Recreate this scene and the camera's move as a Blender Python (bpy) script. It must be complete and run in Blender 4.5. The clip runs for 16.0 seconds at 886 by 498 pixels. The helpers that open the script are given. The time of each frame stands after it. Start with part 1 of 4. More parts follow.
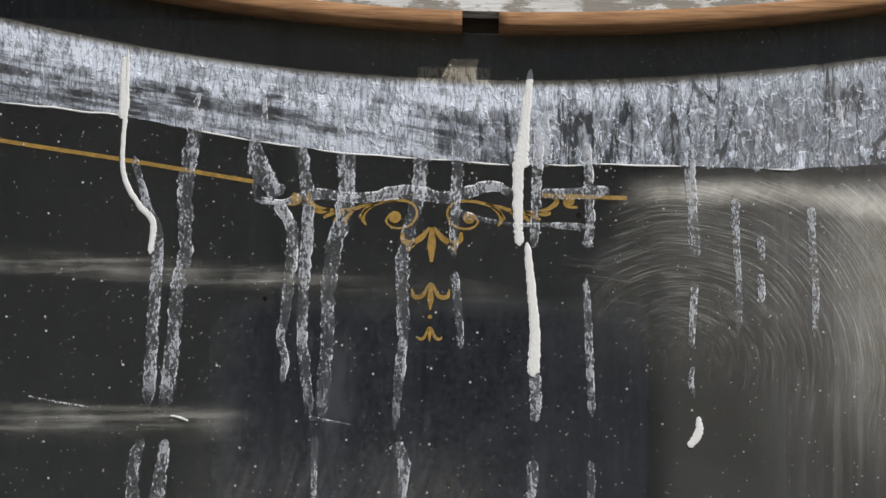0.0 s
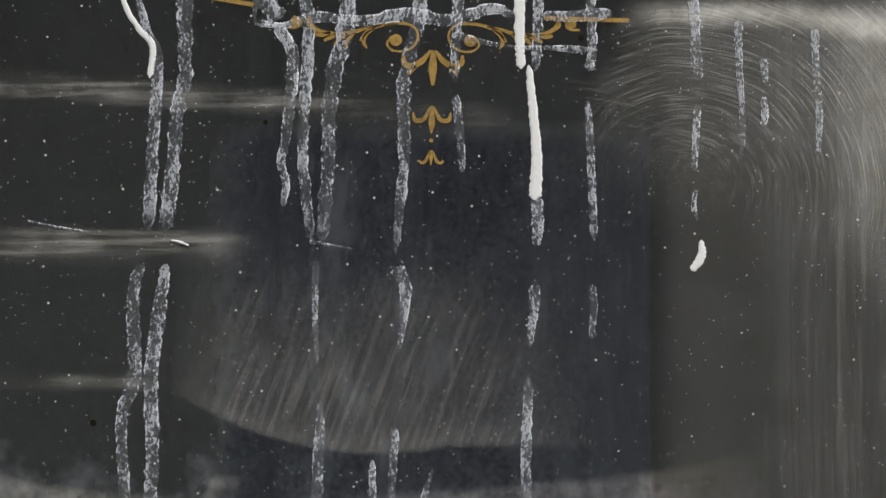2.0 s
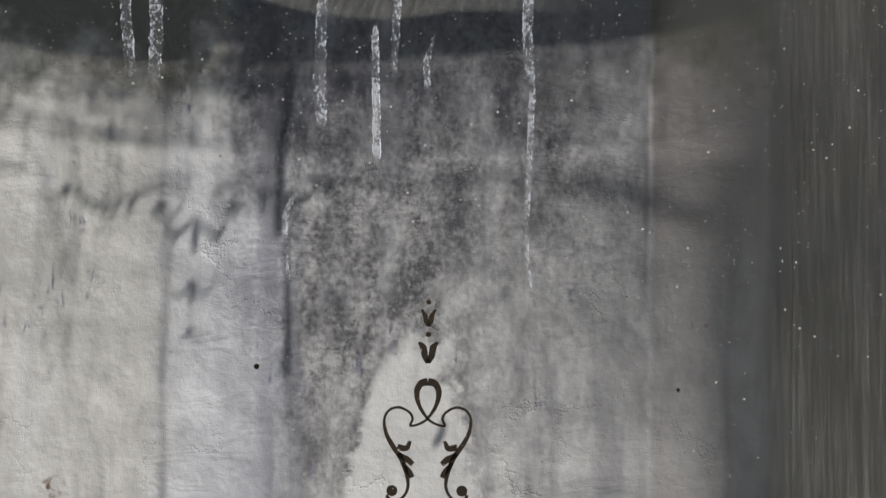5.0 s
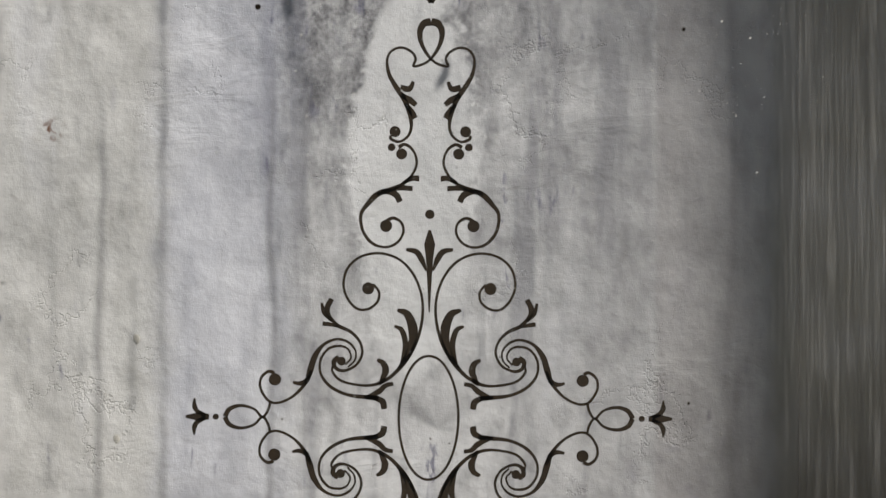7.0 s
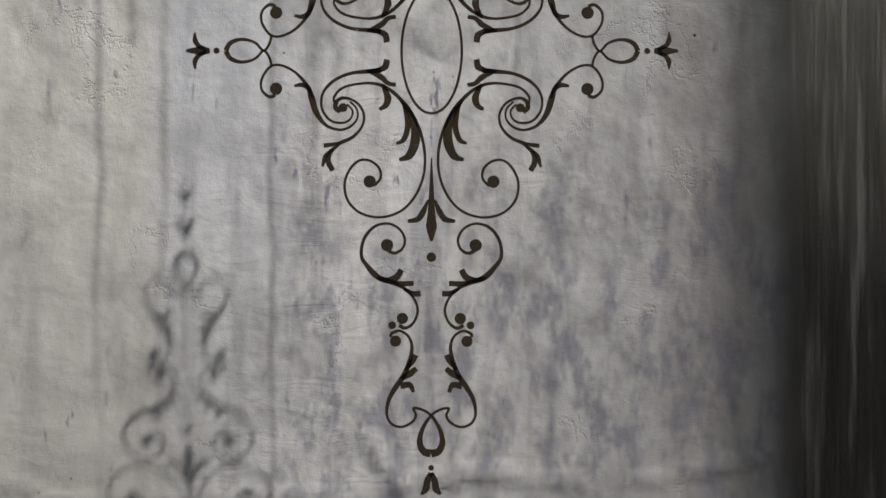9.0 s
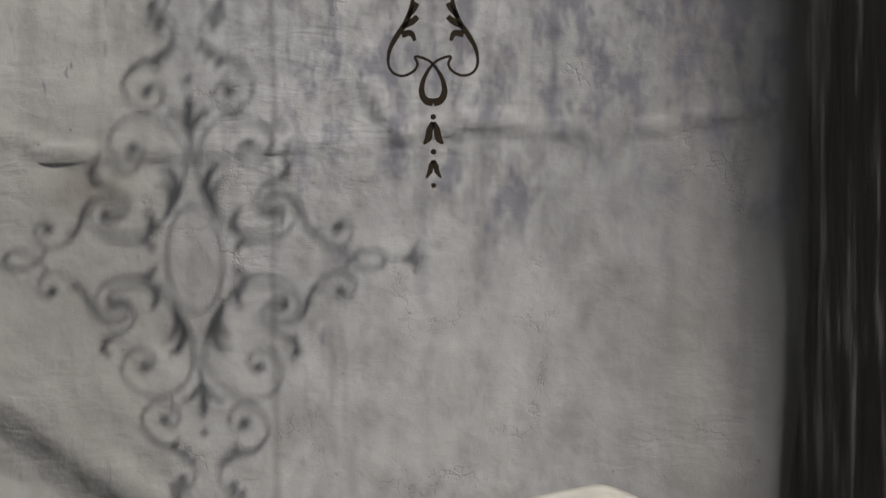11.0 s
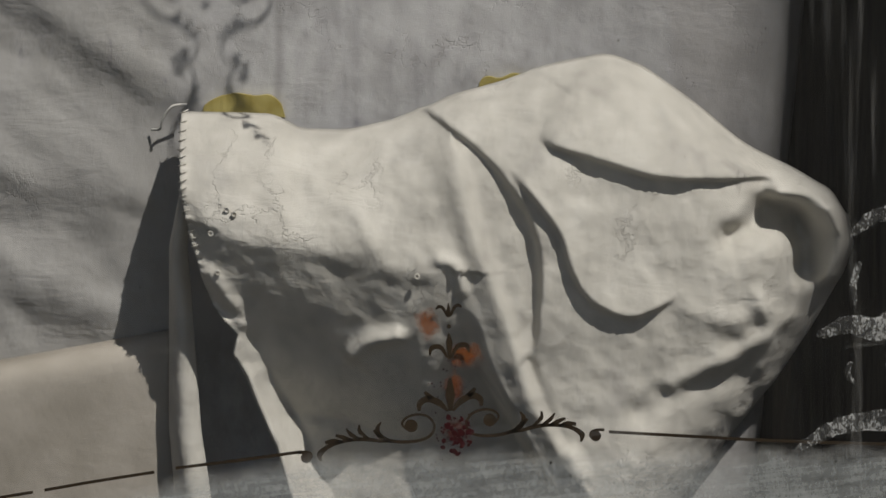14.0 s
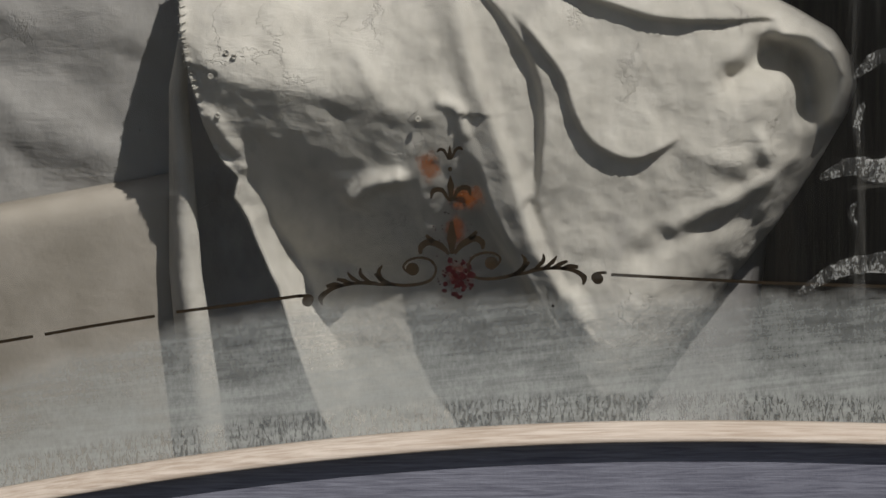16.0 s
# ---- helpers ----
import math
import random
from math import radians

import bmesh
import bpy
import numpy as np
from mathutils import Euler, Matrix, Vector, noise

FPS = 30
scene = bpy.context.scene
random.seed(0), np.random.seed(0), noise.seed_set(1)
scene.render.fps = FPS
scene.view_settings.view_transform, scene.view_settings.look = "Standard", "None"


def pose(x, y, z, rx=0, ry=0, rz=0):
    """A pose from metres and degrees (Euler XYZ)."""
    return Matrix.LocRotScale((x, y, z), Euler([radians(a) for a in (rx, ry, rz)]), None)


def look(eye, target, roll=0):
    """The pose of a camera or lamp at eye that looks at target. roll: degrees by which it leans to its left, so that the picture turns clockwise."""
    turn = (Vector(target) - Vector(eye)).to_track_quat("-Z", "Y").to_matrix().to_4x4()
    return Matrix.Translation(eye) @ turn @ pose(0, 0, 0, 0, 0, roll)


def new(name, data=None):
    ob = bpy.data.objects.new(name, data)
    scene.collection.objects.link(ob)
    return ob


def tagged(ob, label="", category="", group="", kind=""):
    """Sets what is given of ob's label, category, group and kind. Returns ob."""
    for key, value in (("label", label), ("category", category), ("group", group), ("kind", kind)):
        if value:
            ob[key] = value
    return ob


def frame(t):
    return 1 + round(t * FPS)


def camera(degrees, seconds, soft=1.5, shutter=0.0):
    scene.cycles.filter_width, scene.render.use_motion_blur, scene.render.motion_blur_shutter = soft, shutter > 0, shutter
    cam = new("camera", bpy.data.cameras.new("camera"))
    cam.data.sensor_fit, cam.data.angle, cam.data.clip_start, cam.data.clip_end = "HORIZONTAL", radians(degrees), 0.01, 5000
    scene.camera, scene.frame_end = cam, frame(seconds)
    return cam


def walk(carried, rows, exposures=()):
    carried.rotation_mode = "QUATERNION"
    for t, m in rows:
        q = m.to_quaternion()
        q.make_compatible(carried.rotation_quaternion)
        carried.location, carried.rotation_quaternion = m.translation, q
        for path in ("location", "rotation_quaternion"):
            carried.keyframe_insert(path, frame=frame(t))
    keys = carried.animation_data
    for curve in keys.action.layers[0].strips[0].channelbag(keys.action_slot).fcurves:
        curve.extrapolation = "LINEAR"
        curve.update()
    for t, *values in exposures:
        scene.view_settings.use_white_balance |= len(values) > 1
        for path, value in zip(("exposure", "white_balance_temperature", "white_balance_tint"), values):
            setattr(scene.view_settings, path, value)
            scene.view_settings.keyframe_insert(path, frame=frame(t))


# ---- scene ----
cam = camera(11.194, 16.0, soft=1.5)
# seconds, yaw, pitch, roll in degrees, and the eye in metres
ROWS = [
    (0.0, 1.358, 16.386, -1.026, 0.0000, -2.3476, 1.5989),
    (0.5, 1.362, 15.984, -1.006, 0.0004, -2.3462, 1.6003),
    (1.0, 1.369, 15.481, -0.982, 0.0008, -2.3429, 1.6001),
    (1.5, 1.373, 14.905, -0.961, 0.0011, -2.3407, 1.5999),
    (2.0, 1.374, 14.219, -0.918, 0.0012, -2.3348, 1.5994),
    (2.5, 1.369, 13.491, -0.866, 0.0010, -2.3307, 1.5998),
    (3.0, 1.360, 12.640, -0.809, 0.0008, -2.3256, 1.5994),
    (3.2, 1.356, 12.292, -0.789, 0.0007, -2.3239, 1.5993),
    (5.3, 1.303, 7.966, -0.517, 0.0005, -2.3537, 1.5996),
    (5.5, 1.304, 7.525, -0.499, 0.0006, -2.3516, 1.5997),
    (6.0, 1.312, 6.392, -0.452, 0.0006, -2.3447, 1.5994),
    (6.5, 1.320, 5.297, -0.399, 0.0007, -2.3378, 1.6003),
    (7.0, 1.326, 4.126, -0.349, 0.0006, -2.3314, 1.5994),
    (7.5, 1.327, 2.992, -0.301, 0.0005, -2.3259, 1.6003),
    (8.0, 1.328, 1.799, -0.255, 0.0002, -2.3200, 1.5999),
    (8.5, 1.347, 0.679, -0.183, 0.0005, -2.3135, 1.6002),
    (9.0, 1.365, -0.499, -0.092, 0.0006, -2.3068, 1.5993),
    (9.5, 1.375, -1.631, -0.013, 0.0005, -2.3022, 1.6002),
    (10.0, 1.383, -2.794, 0.063, 0.0003, -2.2964, 1.5995),
    (10.2, 1.387, -3.243, 0.095, 0.0003, -2.2939, 1.5997),
    (12.3, 1.463, -7.616, 0.692, 0.0008, -2.2751, 1.6000),
    (12.5, 1.472, -7.988, 0.715, 0.0008, -2.2739, 1.5998),
    (13.0, 1.496, -8.901, 0.770, 0.0008, -2.2700, 1.5993),
    (13.5, 1.519, -9.718, 0.824, 0.0008, -2.2657, 1.5999),
    (14.0, 1.540, -10.491, 0.882, 0.0009, -2.2627, 1.5996),
    (14.5, 1.559, -11.144, 0.931, 0.0009, -2.2586, 1.5998),
    (15.0, 1.574, -11.721, 0.959, 0.0008, -2.2554, 1.5991),
    (15.5, 1.585, -12.177, 0.991, 0.0007, -2.2532, 1.5996),
    (16.0, 1.589, -12.564, 1.023, 0.0005, -2.2507, 1.6005),
]


def facing(yaw, pitch):
    a, b = radians(yaw), radians(pitch)
    return Vector((-math.sin(a) * math.cos(b), math.cos(a) * math.cos(b), math.sin(b)))


walk(cam, [(t, look((x, y, z), Vector((x, y, z)) + facing(yaw, pitch), -roll)) for t, yaw, pitch, roll, x, y, z in ROWS],
     exposures=[(0.0, 0.0), (3.0, 0.03), (5.5, 0.12), (6.5, 0.15), (8.0, 0.06), (10.0, -0.14), (12.5, -0.2), (16.0, -0.26)])

# ---- light ----
SUN = Vector((140, -185, 310)).normalized()      # towards the sun
world = bpy.data.worlds.new("world")
scene.world = world
world.use_nodes = True
sky = world.node_tree.nodes.new("ShaderNodeTexSky")
sky.sky_type, sky.sun_disc = "NISHITA", False
sky.sun_elevation, sky.sun_rotation = math.asin(SUN.z), math.atan2(SUN.x, SUN.y)
world.node_tree.links.new(sky.outputs[0], world.node_tree.nodes["Background"].inputs[0])
world.node_tree.nodes["Background"].inputs[1].default_value = 0.042
lamp = bpy.data.lights.new("sun", "SUN")
lamp.energy, lamp.angle, lamp.color = 5.0, radians(0.6), (1.0, 0.961, 0.918)
sun = new("sun", lamp)
sun.matrix_world = look(SUN * 20, (0, 0, 0))

# ---- frame of reference: millimetres from the middle of the painted ornament ----
CX, CZ = -0.0603, 1.6803
BASE = {}


def at(x, y, z):
    return Vector((CX + x / 1000, y / 1000, CZ + z / 1000))


def thing(name, base, label, category, group="", kind=""):
    ob = new(name)
    ob.empty_display_size = 0.05
    ob.location = base
    BASE[ob.name] = Vector(base)
    return tagged(ob, label, category, group, kind)


def part(name, data, material, parent=None, label="", smooth=False):
    """data: vertices in metres in the world, and faces. Links them as one mesh, under parent where there is one."""
    verts, faces = data
    base = BASE[parent.name] if parent else Vector((0, 0, 0))
    mesh = bpy.data.meshes.new(name)
    mesh.from_pydata([tuple(Vector(v) - base) for v in verts], [], faces)
    mesh.materials.append(material)
    if smooth:
        mesh.polygons.foreach_set("use_smooth", [True] * len(mesh.polygons))
    mesh.update()
    ob = new(name, mesh)
    if parent:
        ob.parent = parent
    BASE[ob.name] = base
    return tagged(ob, label)


# ---- materials ----
class Tree:
    """A short hand for node trees."""

    def __init__(self, name):
        self.mat = bpy.data.materials.new(name)
        self.mat.use_nodes = True
        self.t = self.mat.node_tree
        self.t.nodes.clear()
        self.out = self.t.nodes.new("ShaderNodeOutputMaterial")
        tc = self.t.nodes.new("ShaderNodeTexCoord")
        self.pos = tc.outputs["Object"]
        self.uv = tc.outputs["UV"]
        sp = self.t.nodes.new("ShaderNodeSeparateXYZ")
        self.link(self.pos, sp.inputs[0])
        self.x, self.y, self.z = sp.outputs

    def link(self, a, b):
        if isinstance(a, bpy.types.NodeSocket):
            self.t.links.new(a, b)
        else:
            b.default_value = a

    def m(self, op, a, b=0.0, clamp=False):
        n = self.t.nodes.new("ShaderNodeMath")
        n.operation, n.use_clamp = op, clamp
        self.link(a, n.inputs[0])
        self.link(b, n.inputs[1])
        return n.outputs[0]

    def add(self, *a):
        r = a[0]
        for b in a[1:]:
            r = self.m("ADD", r, b)
        return r

    def mul(self, *a):
        r = a[0]
        for b in a[1:]:
            r = self.m("MULTIPLY", r, b)
        return r

    def sub(self, a, b):
        return self.m("SUBTRACT", a, b)

    def top(self, *a):
        r = a[0]
        for b in a[1:]:
            r = self.m("MAXIMUM", r, b)
        return r

    def step(self, v, lo, hi):
        n = self.t.nodes.new("ShaderNodeMapRange")
        n.interpolation_type = "SMOOTHSTEP"
        self.link(v, n.inputs[0])
        n.inputs[1].default_value, n.inputs[2].default_value = lo, hi
        return n.outputs[0]

    def inv(self, v):
        return self.m("SUBTRACT", 1.0, v)

    def bump_at(self, v, c, w):
        """1 at v = c, falling to 0 at a distance w."""
        return self.inv(self.step(self.m("ABSOLUTE", self.sub(v, c)), 0.0, w))

    def vec(self, x, y, z):
        n = self.t.nodes.new("ShaderNodeCombineXYZ")
        for v, i in zip((x, y, z), n.inputs):
            self.link(v, i)
        return n.outputs[0]

    def stretch(self, sx, sy, sz):
        n = self.t.nodes.new("ShaderNodeMapping")
        self.link(self.pos, n.inputs[0])
        n.inputs["Scale"].default_value = (sx, sy, sz)
        return n.outputs[0]

    def noise(self, scale, detail=4.0, rough=0.55, where=None, warp=0.0):
        n = self.t.nodes.new("ShaderNodeTexNoise")
        self.link(where if where is not None else self.pos, n.inputs["Vector"])
        n.inputs["Scale"].default_value, n.inputs["Detail"].default_value = scale, detail
        n.inputs["Roughness"].default_value, n.inputs["Distortion"].default_value = rough, warp
        return n.outputs[0]

    def cells(self, scale, feature="F1", where=None, out="Distance"):
        n = self.t.nodes.new("ShaderNodeTexVoronoi")
        n.feature = feature
        self.link(where if where is not None else self.pos, n.inputs["Vector"])
        n.inputs["Scale"].default_value = scale
        return n.outputs[out]

    def ramp(self, v, *stops):
        n = self.t.nodes.new("ShaderNodeValToRGB")
        self.link(v, n.inputs[0])
        el = n.color_ramp.elements
        while len(el) < len(stops):
            el.new(0.5)
        for e, (p, c) in zip(el, stops):
            e.position, e.color = p, (*c, 1)
        return n.outputs[0]

    def mix(self, f, a, b):
        n = self.t.nodes.new("ShaderNodeMix")
        n.data_type = "RGBA"
        self.link(f, n.inputs[0])
        for v, i in ((a, n.inputs[6]), (b, n.inputs[7])):
            self.link((*v, 1) if isinstance(v, tuple) else v, i)
        return n.outputs[2]

    def relief(self, height, strength=0.5, distance=0.001):
        n = self.t.nodes.new("ShaderNodeBump")
        self.link(height, n.inputs["Height"])
        n.inputs["Strength"].default_value, n.inputs["Distance"].default_value = strength, distance
        return n.outputs[0]

    def surface(self, colour, rough=0.7, metal=0.0, normal=None, alpha=None, specular=0.4, sheen=0.0):
        n = self.t.nodes.new("ShaderNodeBsdfPrincipled")
        self.link((*colour, 1) if isinstance(colour, tuple) else colour, n.inputs["Base Color"])
        self.link(rough, n.inputs["Roughness"])
        n.inputs["Metallic"].default_value = metal
        n.inputs["Specular IOR Level"].default_value = specular
        n.inputs["Sheen Weight"].default_value = sheen
        if normal is not None:
            self.link(normal, n.inputs["Normal"])
        if alpha is not None:
            self.link(alpha, n.inputs["Alpha"])
        self.link(n.outputs[0], self.out.inputs[0])
        return self.mat


def mat_wood(name, light, dark, along="x", grain=1.0, flakes=None):
    t = Tree(name)
    s = (3, 60, 60) if along == "x" else (60, 60, 3)
    g = t.noise(9 * grain, 6, 0.6, t.stretch(*s), 0.4)
    big = t.noise(14, 3)
    c = t.ramp(t.add(t.mul(g, 0.75), t.mul(big, 0.25)), (0.32, dark), (0.62, light))
    if flakes:
        f = t.step(t.add(t.noise(120, 5, 0.7, t.stretch(0.35, 1, 1)), t.mul(t.noise(9, 2), 0.5)), 0.70, 0.80)
        c = t.mix(f, c, flakes)
    return t.surface(c, 0.75, normal=t.relief(t.add(g, t.mul(t.noise(400, 3), 0.4)), 0.5, 0.0006), specular=0.25)


bead_wood = mat_wood("bead wood", (0.38, 0.21, 0.10), (0.13, 0.06, 0.026))
pale_bead_wood = mat_wood("pale bead wood", (0.50, 0.435, 0.37), (0.30, 0.235, 0.18))
fascia_paint = mat_wood("weathered white paint", (0.70, 0.70, 0.69), (0.42, 0.41, 0.39), flakes=(0.26, 0.24, 0.21))
rail_paint = mat_wood("weathered grey paint", (0.225, 0.23, 0.275), (0.09, 0.09, 0.12), grain=1.3)
dark_wood = mat_wood("dark interior wood", (0.10, 0.085, 0.065), (0.035, 0.03, 0.024), along="z", grain=0.5)
gap_wood = mat_wood("dark raw wood", (0.06, 0.045, 0.03), (0.02, 0.016, 0.012))


def mat_ground():
    t = Tree("gravel ground")
    c = t.ramp(t.add(t.mul(t.noise(2, 5), 0.6), t.mul(t.noise(70, 3), 0.4)), (0.3, (0.05, 0.048, 0.04)), (0.7, (0.12, 0.11, 0.095)))
    return t.surface(c, 0.9, normal=t.relief(t.noise(90, 3), 0.6, 0.01))


def mat_glass():
    t = Tree("window glass")
    clear = t.t.nodes.new("ShaderNodeBsdfTransparent")
    clear.inputs[0].default_value = (0.945, 0.945, 0.942, 1)
    gloss = t.t.nodes.new("ShaderNodeBsdfGlossy")
    gloss.inputs["Roughness"].default_value = 0.02
    fres = t.t.nodes.new("ShaderNodeLayerWeight")
    fres.inputs[0].default_value = 0.5
    gain = t.add(0.024, t.mul(t.m("POWER", fres.outputs["Facing"], 5.0), 0.9))
    mx = t.t.nodes.new("ShaderNodeMixShader")
    t.link(gain, mx.inputs[0])
    t.link(clear.outputs[0], mx.inputs[1])
    t.link(gloss.outputs[0], mx.inputs[2])
    t.link(mx.outputs[0], t.out.inputs[0])
    return t.mat


def mat_gilt(name, light, dark, wear):
    t = Tree(name)
    n = t.noise(260, 5, 0.7)
    c = t.ramp(t.add(t.mul(n, 0.6), t.mul(t.noise(35, 3), 0.4)), (0.35, dark), (0.65, light))
    a = t.inv(t.mul(t.step(t.noise(700, 3, 0.7), 0.62, 0.72), wear))
    return t.surface(c, 0.6, 0.0, t.relief(n, 0.3, 0.0002), a, 0.22)


gilt = mat_gilt("gilt paint", (0.38, 0.24, 0.05), (0.16, 0.09, 0.016), 0.85)
bronze = mat_gilt("bronze paint", (0.026, 0.015, 0.005), (0.011, 0.007, 0.003), 0.12)
red_paint = mat_gilt("red medallion paint", (0.034, 0.002, 0.003), (0.010, 0.001, 0.001), 0.5)


def mat_cloth(name, stained):
    """Unbleached canvas: weave, blotches, water marks; the long hanging one carries a grey-violet stain down its
    middle, and shade painted in at its top and right.
    """
    t = Tree(name)
    weave = t.add(t.noise(1500, 2, 0.6, t.stretch(0.25, 1, 1)), t.noise(1500, 2, 0.6, t.stretch(1, 1, 0.25)))
    blot = t.add(t.mul(t.noise(14, 5, 0.65), 0.5), t.mul(t.noise(75, 5, 0.65, t.stretch(1, 1, 0.6)), 0.5))
    if stained:
        c = t.ramp(blot, (0.37, (0.36, 0.355, 0.36)), (0.48, (0.62, 0.615, 0.615)), (0.60, (0.82, 0.815, 0.81)))
        edge = t.mul(t.sub(t.noise(26, 7, 0.76), 0.5), 0.050)
        xx, zz = t.add(t.x, edge), t.add(t.z, t.mul(t.sub(t.noise(17, 6, 0.7), 0.5), 0.42))
        right_rim = t.add(t.x, t.mul(t.sub(t.noise(70, 4, 0.6), 0.5), 0.006))
        column = t.mul(t.step(xx, -0.132, -0.108), t.inv(t.step(right_rim, 0.117, 0.121)), t.step(zz, 0.0, 0.26), t.inv(t.step(t.z, 0.615, 0.635)))
        island = t.inv(t.step(t.m("SQRT", t.add(t.m("POWER", t.mul(t.add(xx, 0.014), 1.0 / 0.036), 2.0), t.m("POWER", t.mul(t.sub(t.add(t.z, t.mul(edge, 1.5)), 0.14), 1.0 / 0.115), 2.0))), 0.88, 1.02))
        column = t.mul(column, t.inv(island), t.inv(t.mul(t.step(t.x, -0.01, 0.05), t.inv(t.step(t.z, 0.26, 0.36)), 0.55)))
        grit = t.add(t.mul(t.noise(45, 6, 0.7, t.stretch(1, 1, 0.6)), 0.9), t.mul(t.noise(300, 4, 0.7), 0.5))
        dirt = t.m("MINIMUM", t.mul(column, t.add(0.10, t.mul(t.step(grit, 0.48, 0.92), 1.0))), 0.95)
        c = t.mix(dirt, c, (0.085, 0.080, 0.088))
        c = t.mix(t.mul(island, 0.6), c, (0.84, 0.84, 0.83))
        upper = t.mul(t.step(t.z, 0.30, 0.46), t.step(xx, -0.130, -0.112), t.inv(t.step(right_rim, 0.117, 0.121)), t.inv(t.step(t.z, 0.615, 0.635)))
        c = t.mix(t.mul(upper, 0.80), c, (0.055, 0.052, 0.072))
        # cast shadow of the solid run painted in, with the stain below it
        shade_streak = t.mul(t.bump_at(t.add(t.x, t.mul(t.sub(t.noise(20, 3), 0.5), 0.012)), -0.096, 0.008), t.step(zz, 0.07, 0.20), 0.80)
        c = t.mix(shade_streak, c, (0.07, 0.068, 0.085))
        rim = t.mul(t.bump_at(right_rim, 0.118, 0.0035), t.step(zz, 0.22, 0.40), 0.7)
        c = t.mix(rim, c, (0.05, 0.045, 0.045))
        runs = t.mul(t.step(t.noise(34, 5, 0.65, t.stretch(1, 1, 0.10)), 0.50, 0.68), 0.55)
        c = t.mix(runs, c, (0.20, 0.20, 0.225))
        warm = t.mul(t.inv(t.step(t.add(t.x, t.mul(edge, 0.5)), -0.162, -0.142)), 0.40)
        c = t.mix(warm, c, (0.74, 0.72, 0.65))
        cool = t.mul(t.step(xx, -0.172, -0.136), t.inv(t.step(xx, -0.10, -0.07)), t.step(t.z, -0.25, 0.0), t.inv(t.step(t.z, 0.28, 0.40)), t.add(0.15, t.mul(t.noise(16, 4, 0.6, t.stretch(1, 1, 0.35)), 0.6)))
        c = t.mix(cool, c, (0.74, 0.755, 0.84))
        waver = t.add(t.x, t.mul(t.sub(t.noise(11, 3), 0.5), 0.016))
        # marks down the canvas; those at -0.189 and -0.154 paint in shadows of runs
        lines = t.add(t.mul(t.bump_at(waver, -0.093, 0.0040), t.inv(t.step(t.z, 0.10, 0.25)), 0.55),
                      t.mul(t.bump_at(waver, -0.189, 0.0045), t.step(t.z, -0.30, -0.05), t.inv(t.step(t.z, 0.14, 0.20)), 0.50),
                      t.mul(t.bump_at(waver, -0.154, 0.0045), t.step(t.z, -0.30, -0.05), 0.42),
                      t.mul(t.bump_at(waver, 0.164, 0.005), t.step(t.z, -0.52, -0.30), 0.40))
        c = t.mix(t.mul(lines, t.add(0.45, t.mul(t.noise(45, 4, 0.7), 0.9))), c, (0.16, 0.155, 0.165))
        pale = t.mul(t.step(t.noise(24, 4, 0.6, t.stretch(1, 1, 0.3)), 0.55, 0.70), 0.35)
        c = t.mix(pale, c, (0.82, 0.82, 0.85))
        violet = t.mul(t.step(t.noise(150, 5, 0.75, t.stretch(1, 1, 0.28)), 0.58, 0.68), t.step(t.noise(9, 3), 0.48, 0.60), 0.8)
        c = t.mix(violet, c, (0.13, 0.125, 0.20))
        brown = t.mul(t.step(right_rim, 0.119, 0.124), t.inv(t.mul(t.inv(t.step(t.z, 0.25, 0.42)), 0.50)), 0.75)
        c = t.mix(brown, c, (0.27, 0.225, 0.20))
        # upper right kept out of the sun by painting the shade into the brown
        right_shade = t.mul(t.step(right_rim, 0.119, 0.124), t.step(t.add(t.z, t.mul(t.sub(t.noise(16, 5, 0.65), 0.5), 0.2)), 0.24, 0.36), 0.75)
        c = t.mix(right_shade, c, (0.15, 0.125, 0.11))
        # painted shade where the right edge turns back behind the stile
        rim_shade = t.mul(t.step(t.add(t.x, t.mul(t.sub(t.noise(24, 4), 0.5), 0.010)), 0.180, 0.195), 0.70)
        c = t.mix(rim_shade, c, (0.11, 0.095, 0.085))
        # greyer towards the right, uneven in upright streaks
        worn = t.mul(t.step(xx, 0.02, 0.12), t.add(0.15, t.mul(t.noise(30, 4, 0.6, t.stretch(1, 1, 0.25)), 0.55)))
        c = t.mix(worn, c, (0.30, 0.295, 0.30))
        # greyer towards the bottom, most of all at the left
        low_grey = t.mul(t.inv(t.step(t.add(t.z, t.mul(t.sub(t.noise(9, 4), 0.5), 0.10)), -0.38, 0.05)), t.add(0.52, t.mul(t.inv(t.step(t.x, -0.20, -0.05)), 0.28)))
        c = t.mix(low_grey, c, (0.28, 0.272, 0.255))
        # dark brown patch just below the level crease
        below_crease = t.mul(t.bump_at(t.add(t.x, t.mul(edge, 0.6)), -0.195, 0.040), t.bump_at(t.add(t.z, t.mul(edge, 0.5)), -0.262, 0.018), 0.55)
        c = t.mix(below_crease, c, (0.13, 0.10, 0.075))
        mould = t.mul(t.inv(t.step(t.m("ABSOLUTE", t.add(zz, 0.17)), 0.05, 0.15)), t.step(xx, -0.13, -0.06), t.step(t.noise(55, 6, 0.7, t.stretch(1, 1, 0.5)), 0.44, 0.62), 0.62)
        c = t.mix(mould, c, (0.15, 0.148, 0.20))
        # shade under the top rail, painted in with a ragged lower edge
        top_shade = t.mul(t.step(t.add(t.z, t.mul(t.sub(t.noise(26, 5, 0.65), 0.5), 0.14)), 0.385, 0.435), t.inv(upper), 0.90)
        c = t.mix(top_shade, c, (0.105, 0.098, 0.066))
